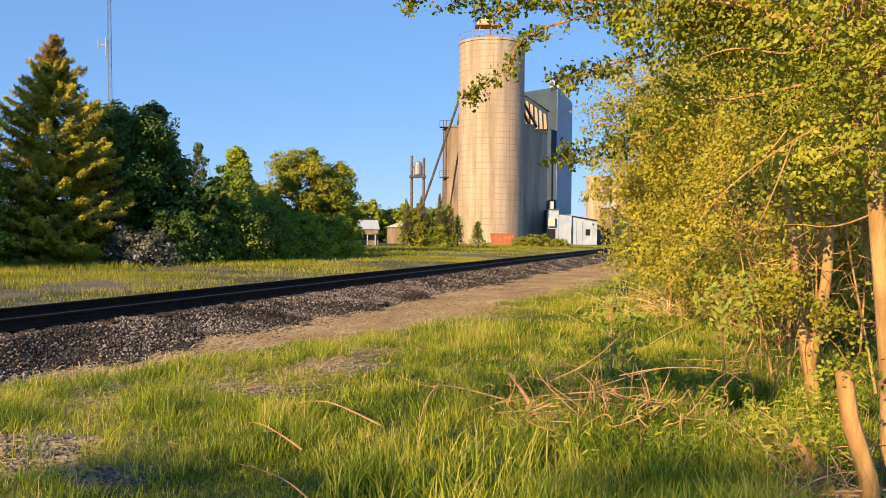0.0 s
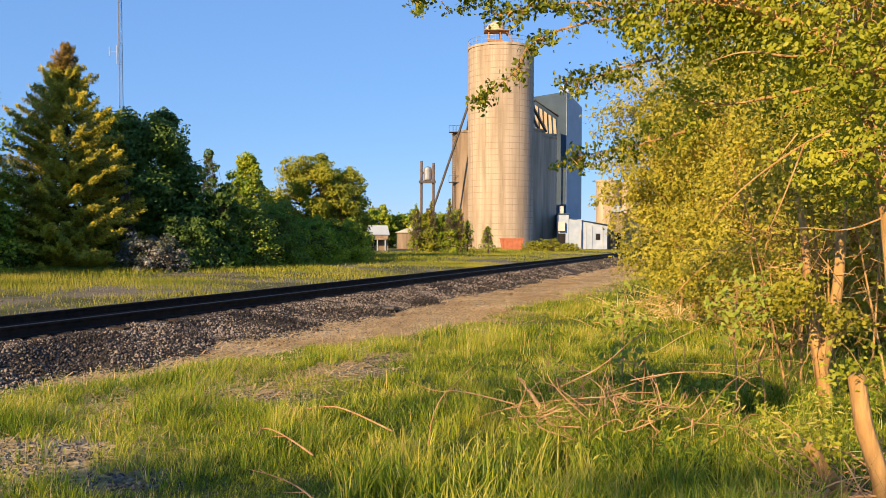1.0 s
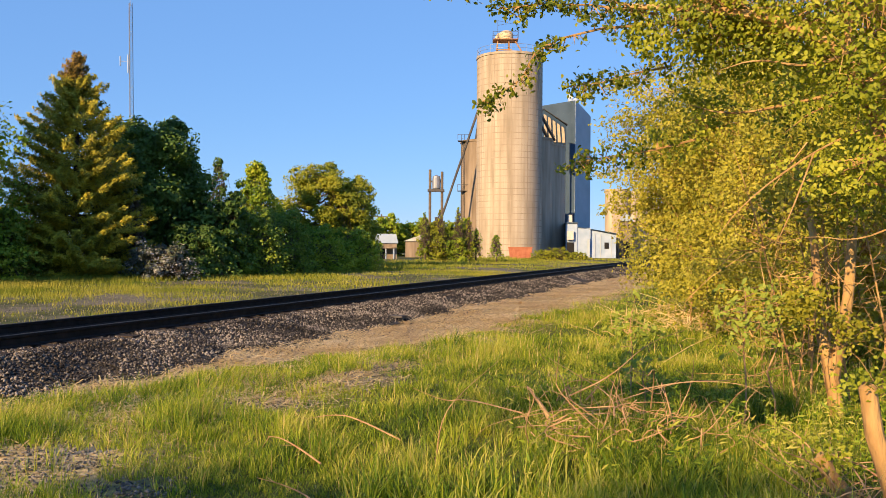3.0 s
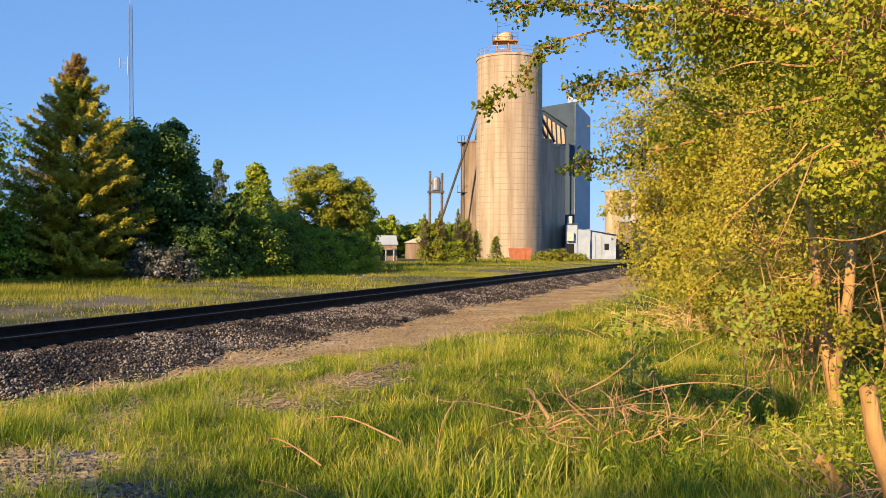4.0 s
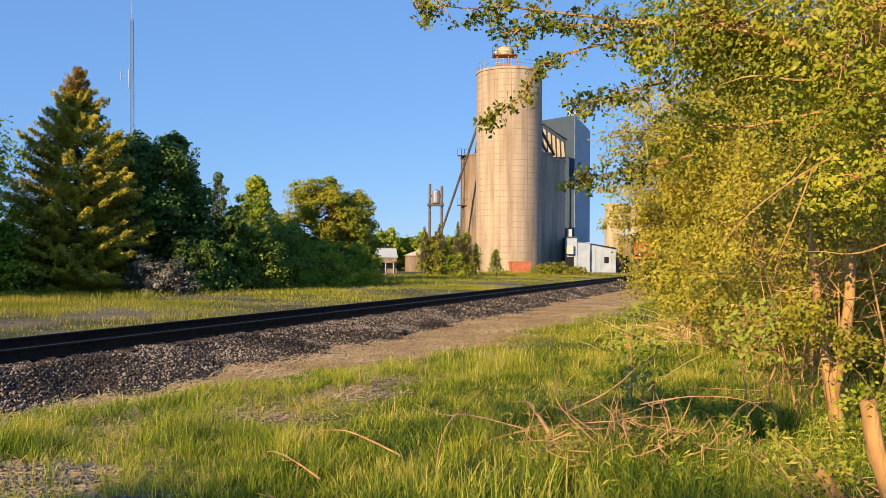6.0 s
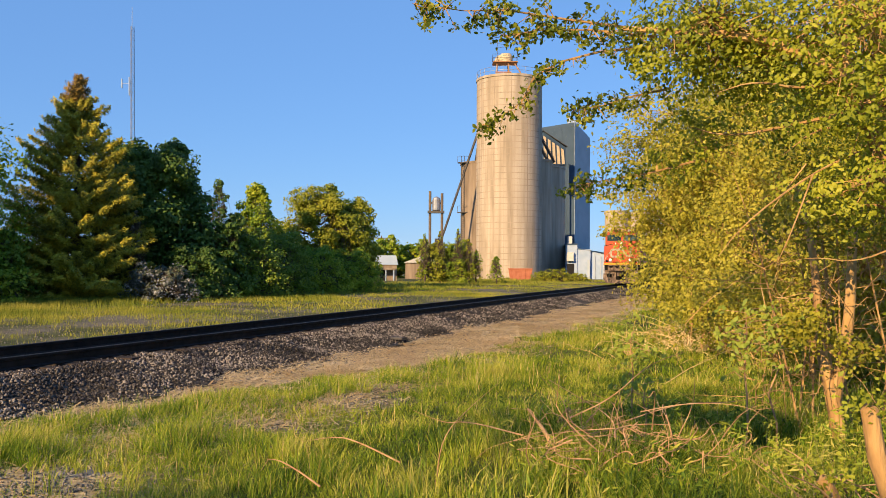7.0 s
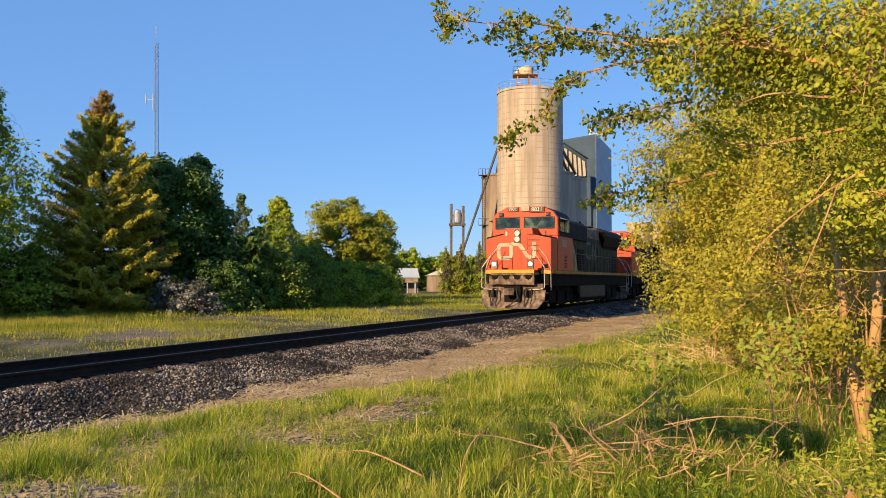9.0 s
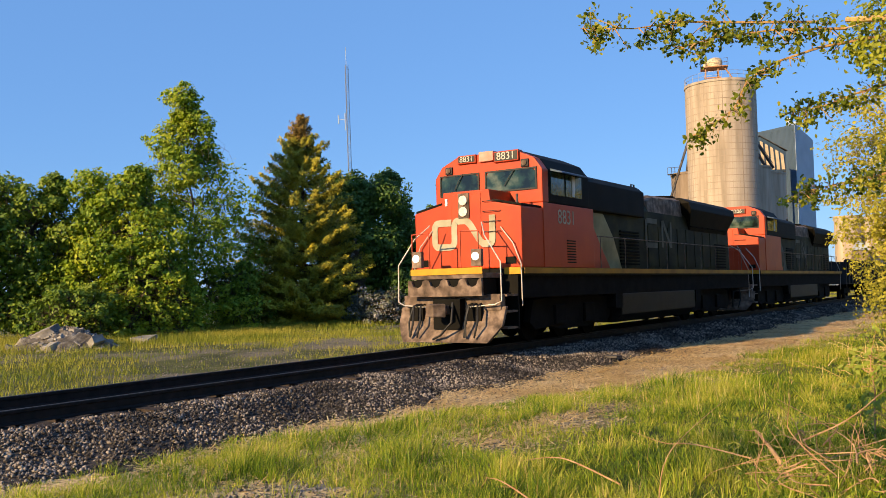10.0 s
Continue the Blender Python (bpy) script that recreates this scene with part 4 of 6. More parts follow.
# ---- grain elevator ----
def silo(name, label, b, r, radius, height, mat, joints=True, group="", sides=56):
    c = polar(b, r)
    t = thing(name, label, "silo", group, Matrix.Translation(c))
    Geo().turn([(radius, -0.2), (radius, height), (radius + 0.12, height), (radius + 0.12, height + 0.35), (radius - 0.2, height + 0.35)], (0, 0, 0), sides).part("wall", mat, t, smooth=True)
    if joints:
        g = Geo()
        z = 1.2
        while z < height:
            g.turn([(radius - 0.05, z), (radius + 0.02, z + 0.02), (radius + 0.02, z + 0.09), (radius - 0.05, z + 0.11)], (0, 0, 0), sides)
            z += 0.92
        g.part("pour_joints", M["concrete_joint"], t, "stained horizontal joints of the concrete pours", smooth=True)
        g = Geo()
        for k in range(60):
            a = 2 * math.pi * k / 60
            x, y = math.cos(a), math.sin(a)
            w, deep = (0.012, 0.027) if k % 5 else (0.06, 0.036)
            g.add([(x * radius * 0.995 - y * s * w + x * d, y * radius * 0.995 + x * s * w + y * d, z) for z in (0, height) for s, d in ((-1, 0), (1, 0), (1, deep), (-1, deep))],
                  [(0, 1, 2, 3), (4, 7, 6, 5), (0, 4, 5, 1), (1, 5, 6, 2), (2, 6, 7, 3), (3, 7, 4, 0)])
        g.part("form_seams", M["concrete_joint"], t, "upright form seams")
    return t


def main_silo():
    R, H = 5.0, 30.4
    t = silo("concrete_silo", "tall round weathered concrete grain silo glowing in evening sun", 3.13, 133.6, R, H, M["concrete"])
    g = Geo()
    for h in (0.55, 1.1):
        g.tube([(math.cos(a) * R, math.sin(a) * R, H + 0.35 + h) for a in (2 * math.pi * k / 28 for k in range(29))], 0.03, 4)
    for k in range(28):
        a = 2 * math.pi * k / 28
        g.cyl((math.cos(a) * R, math.sin(a) * R, H + 0.3), (math.cos(a) * R, math.sin(a) * R, H + 1.45), 0.03, 4)
    g.part("roof_railing", M["galv"], t, "thin pipe railing round the roof")
    g = Geo()
    for x in (-1.0, 0.7):
        for y in (-0.8, 0.8):
            g.cyl((x * 1.15 - 0.9, y, H + 0.3), (x - 0.9, y, H + 3.0), 0.11, 6)
    for z in (1.3, 2.9):
        g.box(-2.2, 0.2, -1.1, -0.9, H + z, H + z + 0.16)
        g.box(-2.2, 0.2, 0.9, 1.1, H + z, H + z + 0.16)
    g.box(-2.6, 1.2, -1.3, 1.3, H + 2.9, H + 3.02)
    g.tube([(0.6, -0.8, H + 3.0), (2.2, -1.0, H + 0.4)], 0.1, 6)
    g.part("head_frame", M["rust_steel"], t, "rusty steel frame on the roof")
    g = Geo()
    g.turn([(0.55, 0), (1.05, 0.1), (1.05, 1.0), (0.8, 1.35), (0.3, 1.5)], (-0.55, 0, H + 3.02), 16)
    g.tube([(-0.6, 0, H + 3.9), (-1.7, 0, H + 3.7), (-2.1, 0, H + 3.2)], [0.55, 0.5, 0.35], 10)
    g.part("head_cover", M["cream"], t, "cream rounded elevator head cover", smooth=True)
    g = Geo()
    for x in (-2.6, 1.2):
        for y in (-1.3, 1.3):
            g.cyl((x, y, H + 3.0), (x, y, H + 4.1), 0.03, 4)
    for z in (3.55, 4.1):
        g.tube([(-2.6, -1.3, H + z), (1.2, -1.3, H + z), (1.2, 1.3, H + z), (-2.6, 1.3, H + z), (-2.6, -1.3, H + z)], 0.03, 4)
    g.cyl((-1.9, -0.6, H + 3), (-1.9, -0.6, H + 6.0), 0.04, 4)
    g.tube([(-1.9, -0.6, H + 5.9), (0.2, -0.6, H + 5.5), (-1.9, -0.6, H + 5.2)], 0.035, 4)
    g.part("davit_and_guard", M["dark_steel"], t, "thin guard rails and a davit arm")


main_silo()
silo("side_silo", "lower brown-stained concrete silo beside the tall one", 1.55, 147, 4.1, 19.2, M["old_concrete"], False, "side silos")
silo("side_silo", "lower shaded concrete silo beside the tall one", 4.35, 146, 4.2, 19.4, M["concrete"], False, "side silos")
silo("side_silo", "lower shaded concrete silo beside the tall one", 5.2, 148.5, 4.1, 18.6, M["concrete"], False, "side silos")


def rail_and_ladder():
    """Ladder cage and landing on the brown silo."""
    c = polar(0.1, 144.7)
    t = thing("caged_ladder", "thin steel ladder and landings up the brown silo", "ladder", m=Matrix.Translation(c))
    g = Geo()
    for s in (-0.25, 0.25):
        g.cyl((s, 0, 0), (s, 0, 20.5), 0.05, 5)
    for k in range(60):
        g.cyl((-0.25, 0, 0.3 + k * 0.33), (0.25, 0, 0.3 + k * 0.33), 0.025, 4)
    g.part("ladder", M["dark_steel"], t)
    g = Geo()
    for z in (11.0, 19.3):
        g = Geo()
        g.box(-0.9, 0.9, -0.6, 0.6, z, z + 0.1)
        for x in (-0.9, 0.9):
            g.cyl((x, -0.6, z), (x, -0.6, z + 1.1), 0.04, 4)
        g.cyl((-0.9, -0.6, z + 1.1), (0.9, -0.6, z + 1.1), 0.04, 4)
        g.part("landing", M["dark_steel"], t)


rail_and_ladder()


def spout(name, a, b, r, label):
    o = Vector(a)
    t = thing(name, label, "grain spout", "grain spouts", Matrix.Translation(o))
    Geo().tube([(0, 0, 0), Vector(b) - o], r, 8).part("pipe", M["dark_steel"], t)
    Geo().tube([Vector((0, 0, 0.5)), Vector(b) - o + Vector((0, 0, 0.6))], r * 0.3, 4).part("catwalk_rail", M["dark_steel"], t)


spout("grain_spout", rise(-1.45, 1.4, 138), rise(1.2, 9.2, 141), 0.16, "dark slanting grain spout rising to the silo top")
spout("grain_spout", polar(0.9, 145, 19.3), rise(1.2, 9.0, 142), 0.16, "short dark spout above the brown silo")
spout("grain_spout", rise(5.25, 8.4, 142), rise(6.1, 6.9, 144), 0.2, "dark slanting spout between the silos")
spout("grain_spout", rise(5.2, 7.8, 142), rise(5.7, 6.9, 144), 0.2, "dark slanting spout between the silos")


def receiving_leg():
    c = polar(-1.65, 130)
    t = thing("receiving_leg", "two-post timber and steel tower with a small tank on a platform", "tower", m=Matrix.Translation(c))
    for x, h in ((-0.95, 13.3), (0.85, 13.0)):
        Geo().cyl((x, 0, 0), (x, 0, h), 0.2, 8).part("post", M["pole_wood"], t)
    Geo().box(-1.3, 1.2, -0.5, 0.5, 10.0, 10.35).part("platform", M["dark_steel"], t)
    Geo().turn([(0.55, 10.4), (0.62, 10.5), (0.62, 11.9), (0.5, 12.3), (0.1, 12.5)], (0, 0, 0), 14).part("tank", M["galv"], t)
    Geo().box(-1.0, 0.9, -0.12, 0.12, 11.4, 11.65).part("cross_beam", M["dark_steel"], t)
    Geo().box(0.35, 1.3, -0.5, 0.5, 0, 5.6).box(-0.2, 0.4, -0.3, 0.3, 3.0, 6.2).part("boot_casing", M["dark_steel"], t)


receiving_leg()


def headhouse():
    """Tall blue-grey sheet-steel building, a corner towards the track."""
    c = polar(7.4, 176)
    t = thing("headhouse", "tall blue-grey sheet-metal elevator headhouse", "building", m=Matrix.Translation(c) @ Matrix.Rotation(radians(-7.4), 4, "Z"))
    H = 31.2
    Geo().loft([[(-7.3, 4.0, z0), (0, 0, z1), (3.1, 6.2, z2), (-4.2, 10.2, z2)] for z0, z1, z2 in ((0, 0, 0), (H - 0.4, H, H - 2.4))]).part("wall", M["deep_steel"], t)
    # thin slab over the right wall; that side's brightness is in its paler colour
    Geo().loft([[(0.0, -0.06, z0), (0.06, -0.06, z0), (3.17, 6.17, z1), (3.11, 6.17, z1)] for z0, z1 in ((0, 0), (H + 0.05, H - 2.35))]).part("front_wall", M["blue_steel"], t, "blue-grey right wall face, its brighter tone put into the colour")
    g = Geo()
    for k in range(34):
        f = (k + 0.5) / 34
        g.cyl((-7.3 * f, 4.0 * f - 0.02, 0), (-7.3 * f, 4.0 * f - 0.02, H - 0.5), 0.05, 4)
    tagged(g.part("wall_ribbing", M["deep_steel"], t), kind="stuff")
    for x in (-0.9, 0.1):
        Geo().turn([(0.55, 0), (0.62, 0.15), (0.62, 1.2), (0.35, 1.6), (0.1, 1.7)], (x, 1.6, H - 0.9), 14).part("roof_vent", M["white_wall"], t, "white round roof ventilator", smooth=True)
    Geo().box(-1.4, -0.5, 2.0, 2.9, H - 1.2, H + 1.6).part("roof_box", M["pale_steel"], t)


headhouse()


def gallery():
    """Open ribbed sheet-metal gallery in the sun, over the right-hand silos."""
    c = polar(6.15, 164)
    t = thing("conveyor_gallery", "narrow dark elevator tower with sunlit ribbed sheets near its top", "elevator tower", m=Matrix.Translation(c) @ Matrix.Rotation(radians(14), 4, "Z"))
    Geo().prism([(-2.3, 21.2), (2.1, 21.2), (2.1, 24.6), (-2.3, 27.4)], 0, 2.4, "y").part("wall", M["deep_steel"], t)
    for x in (-2.1, 1.9):
        for y in (0.3, 2.1):
            Geo().cyl((x, y, 0), (x, y, 21.2), 0.18, 8).part("leg", M["dark_steel"], t)
    for k in range(5):
        x = -2.2 + 0.88 * k
        Geo().prism([(x, 21.4), (x + 0.5, 21.4), (x + 0.28, 26.3 - 0.55 * k), (x - 0.2, 26.6 - 0.55 * k)], -0.22, -0.03, "y").part("panel", M["cream"], t, "sunlit pale sheet")
    Geo().prism([(-2.5, 27.45), (2.3, 24.65), (2.3, 24.8), (-2.5, 27.6)], -0.35, 2.5, "y").part("roof", M["dark_steel"], t)


gallery()


def office_shed():
    c = polar(8.45, 140)
    t = thing("metal_shed", "low white sheet-metal shed with dark doorways", "shed", m=Matrix.Translation(c) @ Matrix.Rotation(radians(-6), 4, "Z"))
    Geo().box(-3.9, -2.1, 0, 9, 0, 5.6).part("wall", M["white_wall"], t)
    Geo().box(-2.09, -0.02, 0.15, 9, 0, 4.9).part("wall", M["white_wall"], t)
    Geo().box(-4.1, -2.0, -0.2, 9.2, 5.62, 5.8).part("flat_roof", M["deep_steel"], t)
    Geo().box(-3.6, -2.9, 0.5, 1.6, 5.82, 7.0).part("roof_unit", M["pale_steel"], t)
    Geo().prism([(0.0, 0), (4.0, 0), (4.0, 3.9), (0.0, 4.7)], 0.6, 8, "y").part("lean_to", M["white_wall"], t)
    Geo().prism([(-2.1, 4.92), (0.0, 4.74), (4.2, 3.92), (4.2, 4.05), (-2.1, 5.05)], 0.05, 8.2, "y").part("roof", M["deep_steel"], t)
    for x in (0.6, 1.5, 3.2):
        Geo().box(x, x + 0.16, 0.5, 0.62, 0, 3.9).part("wall_post", M["blue_steel"], t)
    Geo().box(-3.75, -2.6, -0.06, 0.02, 0, 2.6).part("doorway", M["opening"], t, "dark open doorway")
    Geo().box(-3.75, -2.7, -0.7, 0.02, 3.0, 4.4).part("wall_unit", M["pale_steel"], t)
    Geo().box(-0.5, -0.1, -0.06, 0.02, 0.2, 3.2).part("downpipe_panel", M["blue_steel"], t)
    Geo().box(2.2, 2.9, 0.54, 0.62, 1.6, 2.6).part("window", M["opening"], t)


office_shed()
for i, (b, r, rad, h) in enumerate([(10.1, 152, 2.0, 11.4), (11.5, 154, 2.0, 11.2), (12.8, 156, 1.9, 8.4)]):
    silo("far_silo", "far pale concrete bin beyond the shed", b, r, rad, h, M["concrete"], False, "far bins", 24)


def far_annex():
    c = polar(10.8, 147)
    t = thing("far_annex", "far rusty-brown elevator annex with dark openings", "building", m=Matrix.Translation(c))
    Geo().box(-1.0, 0.8, 0, 2.4, 0, 6.2).part("wall", M["old_concrete"], t)
    Geo().box(-0.5, 0.3, -0.08, 0.02, 0, 2.8).part("doorway", M["opening"], t)
    Geo().prism([(-1.2, 6.2), (1.0, 6.2), (-0.1, 7.6)], -0.3, 2.6, "y").part("roof", M["blue_steel"], t)


far_annex()


def red_bin():
    c = polar(3.9, 116)
    t = thing("waste_skip", "faded red steel skip at the foot of the silo", "skip", m=Matrix.Translation(c) @ Matrix.Rotation(radians(-4), 4, "Z"))
    Geo().prism([(-1.35, 0.1), (1.35, 0.1), (1.6, 1.75), (-1.6, 1.75)], 0, 1.8, "y").part("body", M["red_paint"], t, bevel=0.03)
    g = Geo()
    for k in range(5):
        x = -1.2 + 0.6 * k
        g.box(x - 0.05, x + 0.05, -0.06, 0.02, 0.2, 1.7)
    g.box(-1.65, 1.65, -0.08, 1.88, 1.72, 1.82)
    g.part("ribs", M["red_paint"], t)


red_bin()


def yard_hut():
    c = polar(-4.9, 112)
    t = thing("yard_hut", "small hut with a white roof and a porch", "hut", m=Matrix.Translation(c) @ Matrix.Rotation(radians(5), 4, "Z"))
    Geo().box(-1.5, 1.3, 0, 3, 0, 2.2).part("wall", M["old_concrete"], t)
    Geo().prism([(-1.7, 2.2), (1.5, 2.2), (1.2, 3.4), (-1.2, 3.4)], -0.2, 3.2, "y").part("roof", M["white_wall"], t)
    Geo().box(-2.0, 1.1, -1.6, 0, 1.55, 1.75).part("porch_roof", M["old_concrete"], t)
    for x in (-1.7, -0.1, 0.9):
        Geo().box(x - 0.07, x + 0.07, -1.5, -1.36, 0, 1.55).part("porch_post", M["white_wall"], t)
    Geo().box(-0.9, 0.0, -0.06, 0.02, 0, 1.5).part("doorway", M["opening"], t)


yard_hut()


def utility_pole(b, r, h):
    t = thing("utility_pole", "wooden utility pole with one crossarm", "utility pole", m=Matrix.Translation(polar(b, r)))
    Geo().tube([(0, 0, -0.2), (0, 0, h)], [0.16, 0.11], 8).part("pole", M["pole_wood"], t)
    Geo().box(-1.2, 1.2, -0.07, 0.07, h - 0.5, h - 0.36).part("crossarm", M["pole_wood"], t)


utility_pole(-5.25, 150, 7.3)


def low_building(b, r, w, h, mat, label):
    t = thing("yard_building", label, "building", m=Matrix.Translation(polar(b, r)) @ Matrix.Rotation(radians(-b), 4, "Z"))
    Geo().box(-w / 2, w / 2, 0, 6, 0, h).part("wall", mat, t)
    Geo().prism([(-w / 2 - 0.3, h), (w / 2 + 0.3, h), (0, h + 1.2)], -0.3, 6.3, "y").part("roof", M["pale_steel"], t)


low_building(-2.4, 135, 6.0, 2.6, M["old_concrete"], "low pale yard building behind the shrubs")
low_building(-46.0, 60, 8, 5.0, M["white_wall"], "pale house showing between the maples")


def mast():
    c = polar(-20.85, 150)
    t = thing("lattice_mast", "slim guyed radio mast of grey steel lattice", "mast", m=Matrix.Translation(c) @ Matrix.Rotation(radians(-0.8), 4, "Y"))
    H, w = 41.0, 0.42
    legs = [(w * math.cos(a), w * math.sin(a)) for a in (0.5, 2.594, 4.689)]
    for x, y in legs:
        Geo().cyl((x, y, 0), (x * 0.75, y * 0.75, H), 0.045, 5).part("leg", M["galv"], t)
    g = Geo()
    k = int(H / 0.75)
    for i in range(k):
        z0, z1 = i * H / k, (i + 1) * H / k
        for j in range(3):
            p, q = legs[j], legs[(j + 1) % 3]
            if i % 2:
                p, q = q, p
            g.cyl((p[0], p[1], z0), (q[0], q[1], z1), 0.024, 3)
            g.cyl((p[0], p[1], z0), (q[0], q[1], z0), 0.02, 3)
    g.part("lacing", M["galv"], t)
    Geo().cyl((0, 0, H - 0.5), (0, 0, H + 3.2), 0.05, 5).part("top_aerial", M["white_wall"], t)
    g = Geo().cyl((0, 0, 31.6), (-1.7, 0, 31.6), 0.05, 5)
    g.cyl((-1.7, 0, 30.9), (-1.7, 0, 32.4), 0.12, 6).cyl((-0.35, -0.3, 29.6), (-0.35, -0.3, 32.6), 0.12, 6)
    g.part("side_aerial", M["white_wall"], t, "white dipole aerial on a side arm")


mast()


def rubble_heap():
    rng = np.random.default_rng(12)
    c = W(17.6, 27.6, 0.05)
    t = thing("rubble_heap", "heap of earth and broken concrete slabs", "rubble", m=Matrix.Translation(c))
    g = Geo()
    rings = []
    for k in range(13):
        f = k / 12
        r, z = 1.95 * (1 - f) + 0.05, 0.9 * (1 - (1 - f) ** 1.9) - 0.12
        rings.append([(r * 1.1 * math.cos(a) * (1 + 0.14 * math.sin(3 * a + z * 6)), r * 0.75 * math.sin(a) * (1 + 0.14 * math.sin(5 * a)), z + (0.05 * math.sin(7 * a + k) + rng.normal(0, 0.035)) * min(1, k / 2)) for a in (2 * math.pi * q / 52 for q in range(52))])
    g.loft(rings).part("earth", M["earth"], t)
    for k in range(190):
        a, r = rng.uniform(0, 6.28), rng.random() ** 0.6
        s = rng.uniform(0.05, 0.13) if k > 14 else rng.uniform(0.2, 0.42)
        p = Vector((1.95 * r * math.cos(a), 1.35 * r * math.sin(a), 0.8 * (1 - r ** 1.9) - 0.02))
        q = Euler(rng.uniform(-0.6, 0.6, 3)).to_matrix()
        b = Geo().loft([[p + q @ Vector((x * s * rng.uniform(0.8, 1.2), y * s * 0.7, z * s * 0.35)) for x, y in ((-1, -1), (1, -0.8), (0.9, 1), (-0.8, 0.9))] for z in (-1, 1)])
        b.part("slab", M["rubble"], t, bevel=0.01)


rubble_heap()
for i, (u, n, s) in enumerate([(20.8, 27.6, 0.38), (21.3, 28.4, 0.22), (28.5, 22.5, 0.15)]):
    rng = np.random.default_rng(60 + i)
    t = thing("concrete_lump", "pale lump of broken concrete in the grass", "rock", "concrete lumps", Matrix.Translation(W(u, n, 0.1)))
    Geo().loft([[Vector((x * s * rng.uniform(0.7, 1.2), y * s, z * s * (0.5 + 0.5 * rng.random()))) for x, y in ((-1, -1), (1, -0.8), (0.9, 1), (-0.8, 0.9))] for z in (-0.2, 1)]).part("lump", M["rubble"], t, bevel=0.03)

t = thing("steel_plate", "grey scrap steel plates lying beside the ballast", "scrap", m=Matrix.Translation(W(20.2, 9.0, 0.06)) @ Matrix.Rotation(radians(-30), 4, "Z"))
Geo().box(-0.28, 0.28, -0.16, 0.16, 0, 0.05).part("plate", M["pale_steel"], t, bevel=0.01)
Geo().box(0.22, 0.62, -0.12, 0.12, 0.03, 0.09).part("plate", M["dark_steel"], t, bevel=0.01)


# ---- grass, dry stalks and twigs ----
def blades(name, label, u, n, h, w, mat, rng, lean=0.35, mid=True, way=None):
    z = ground_z(u, n) - 0.01
    P = WA(u, n, z)
    a = rng.uniform(0, 6.283, len(u))
    side = np.stack([np.cos(a), np.sin(a), 0 * a], -1) * w[:, None]
    b = rng.uniform(0, 6.283, len(u)) if way is None else way
    tilt = np.stack([np.cos(b), np.sin(b), 0 * b], -1) * (h * lean * rng.random(len(u)))[:, None] + np.array([0.06, 0.05, 0]) * h[:, None]
    up = np.array([0, 0, 1]) * h[:, None]
    if mid:
        V = np.stack([P - side, P + side, P + up * 0.55 + tilt * 0.3 - side * 0.75, P + up * 0.55 + tilt * 0.3 + side * 0.75, P + up + tilt], 1).reshape(-1, 3)
        i = np.arange(len(u))[:, None] * 5
        F = np.concatenate([i + [[0, 1, 3]], i + [[0, 3, 2]], i + [[2, 3, 4]]], 1).reshape(-1, 3)
    else:
        V = np.stack([P - side, P + side, P + up + tilt], 1).reshape(-1, 3)
        F = np.arange(len(u) * 3).reshape(-1, 3)
    ob = big_part(name, V, F, mat, kind="stuff")
    tagged(ob, label, "grass")


def patch_mask(u, n):
    """1 where grass grows, 0 on the bare gravel patches."""
    m = np.ones(len(u))
    for pu, pn, ru, rn in ((6.8, -0.8, 0.9, 0.55), (5.9, 5.9, 0.75, 0.9), (5.5, 4.6, 0.35, 0.5), (10.9, 5.2, 0.8, 0.8), (9.0, 5.6, 0.4, 0.7), (12.3, 5.4, 0.6, 0.5)):
        m *= np.clip(((u - pu) / ru) ** 2 + ((n - pn) / rn) ** 2 + 0.35 * wave(u, n, 0.22, 8) - 0.35, 0.04, 1)
    return m


def grass_edge(u, n):
    """How far the grass reaches towards the ballast."""
    return 8.45 - 0.28 * (np.clip(u, 5, 13) - 8.5) - 1.3 * np.clip((u - 13) / 5, 0, 1) - 0.012 * (u - 18) + 0.45 * wave(u, n, 1.7, 1) + 0.2 * wave(u, n, 0.4, 2) + 4 * np.clip((u - 40) / 50, 0, 1)


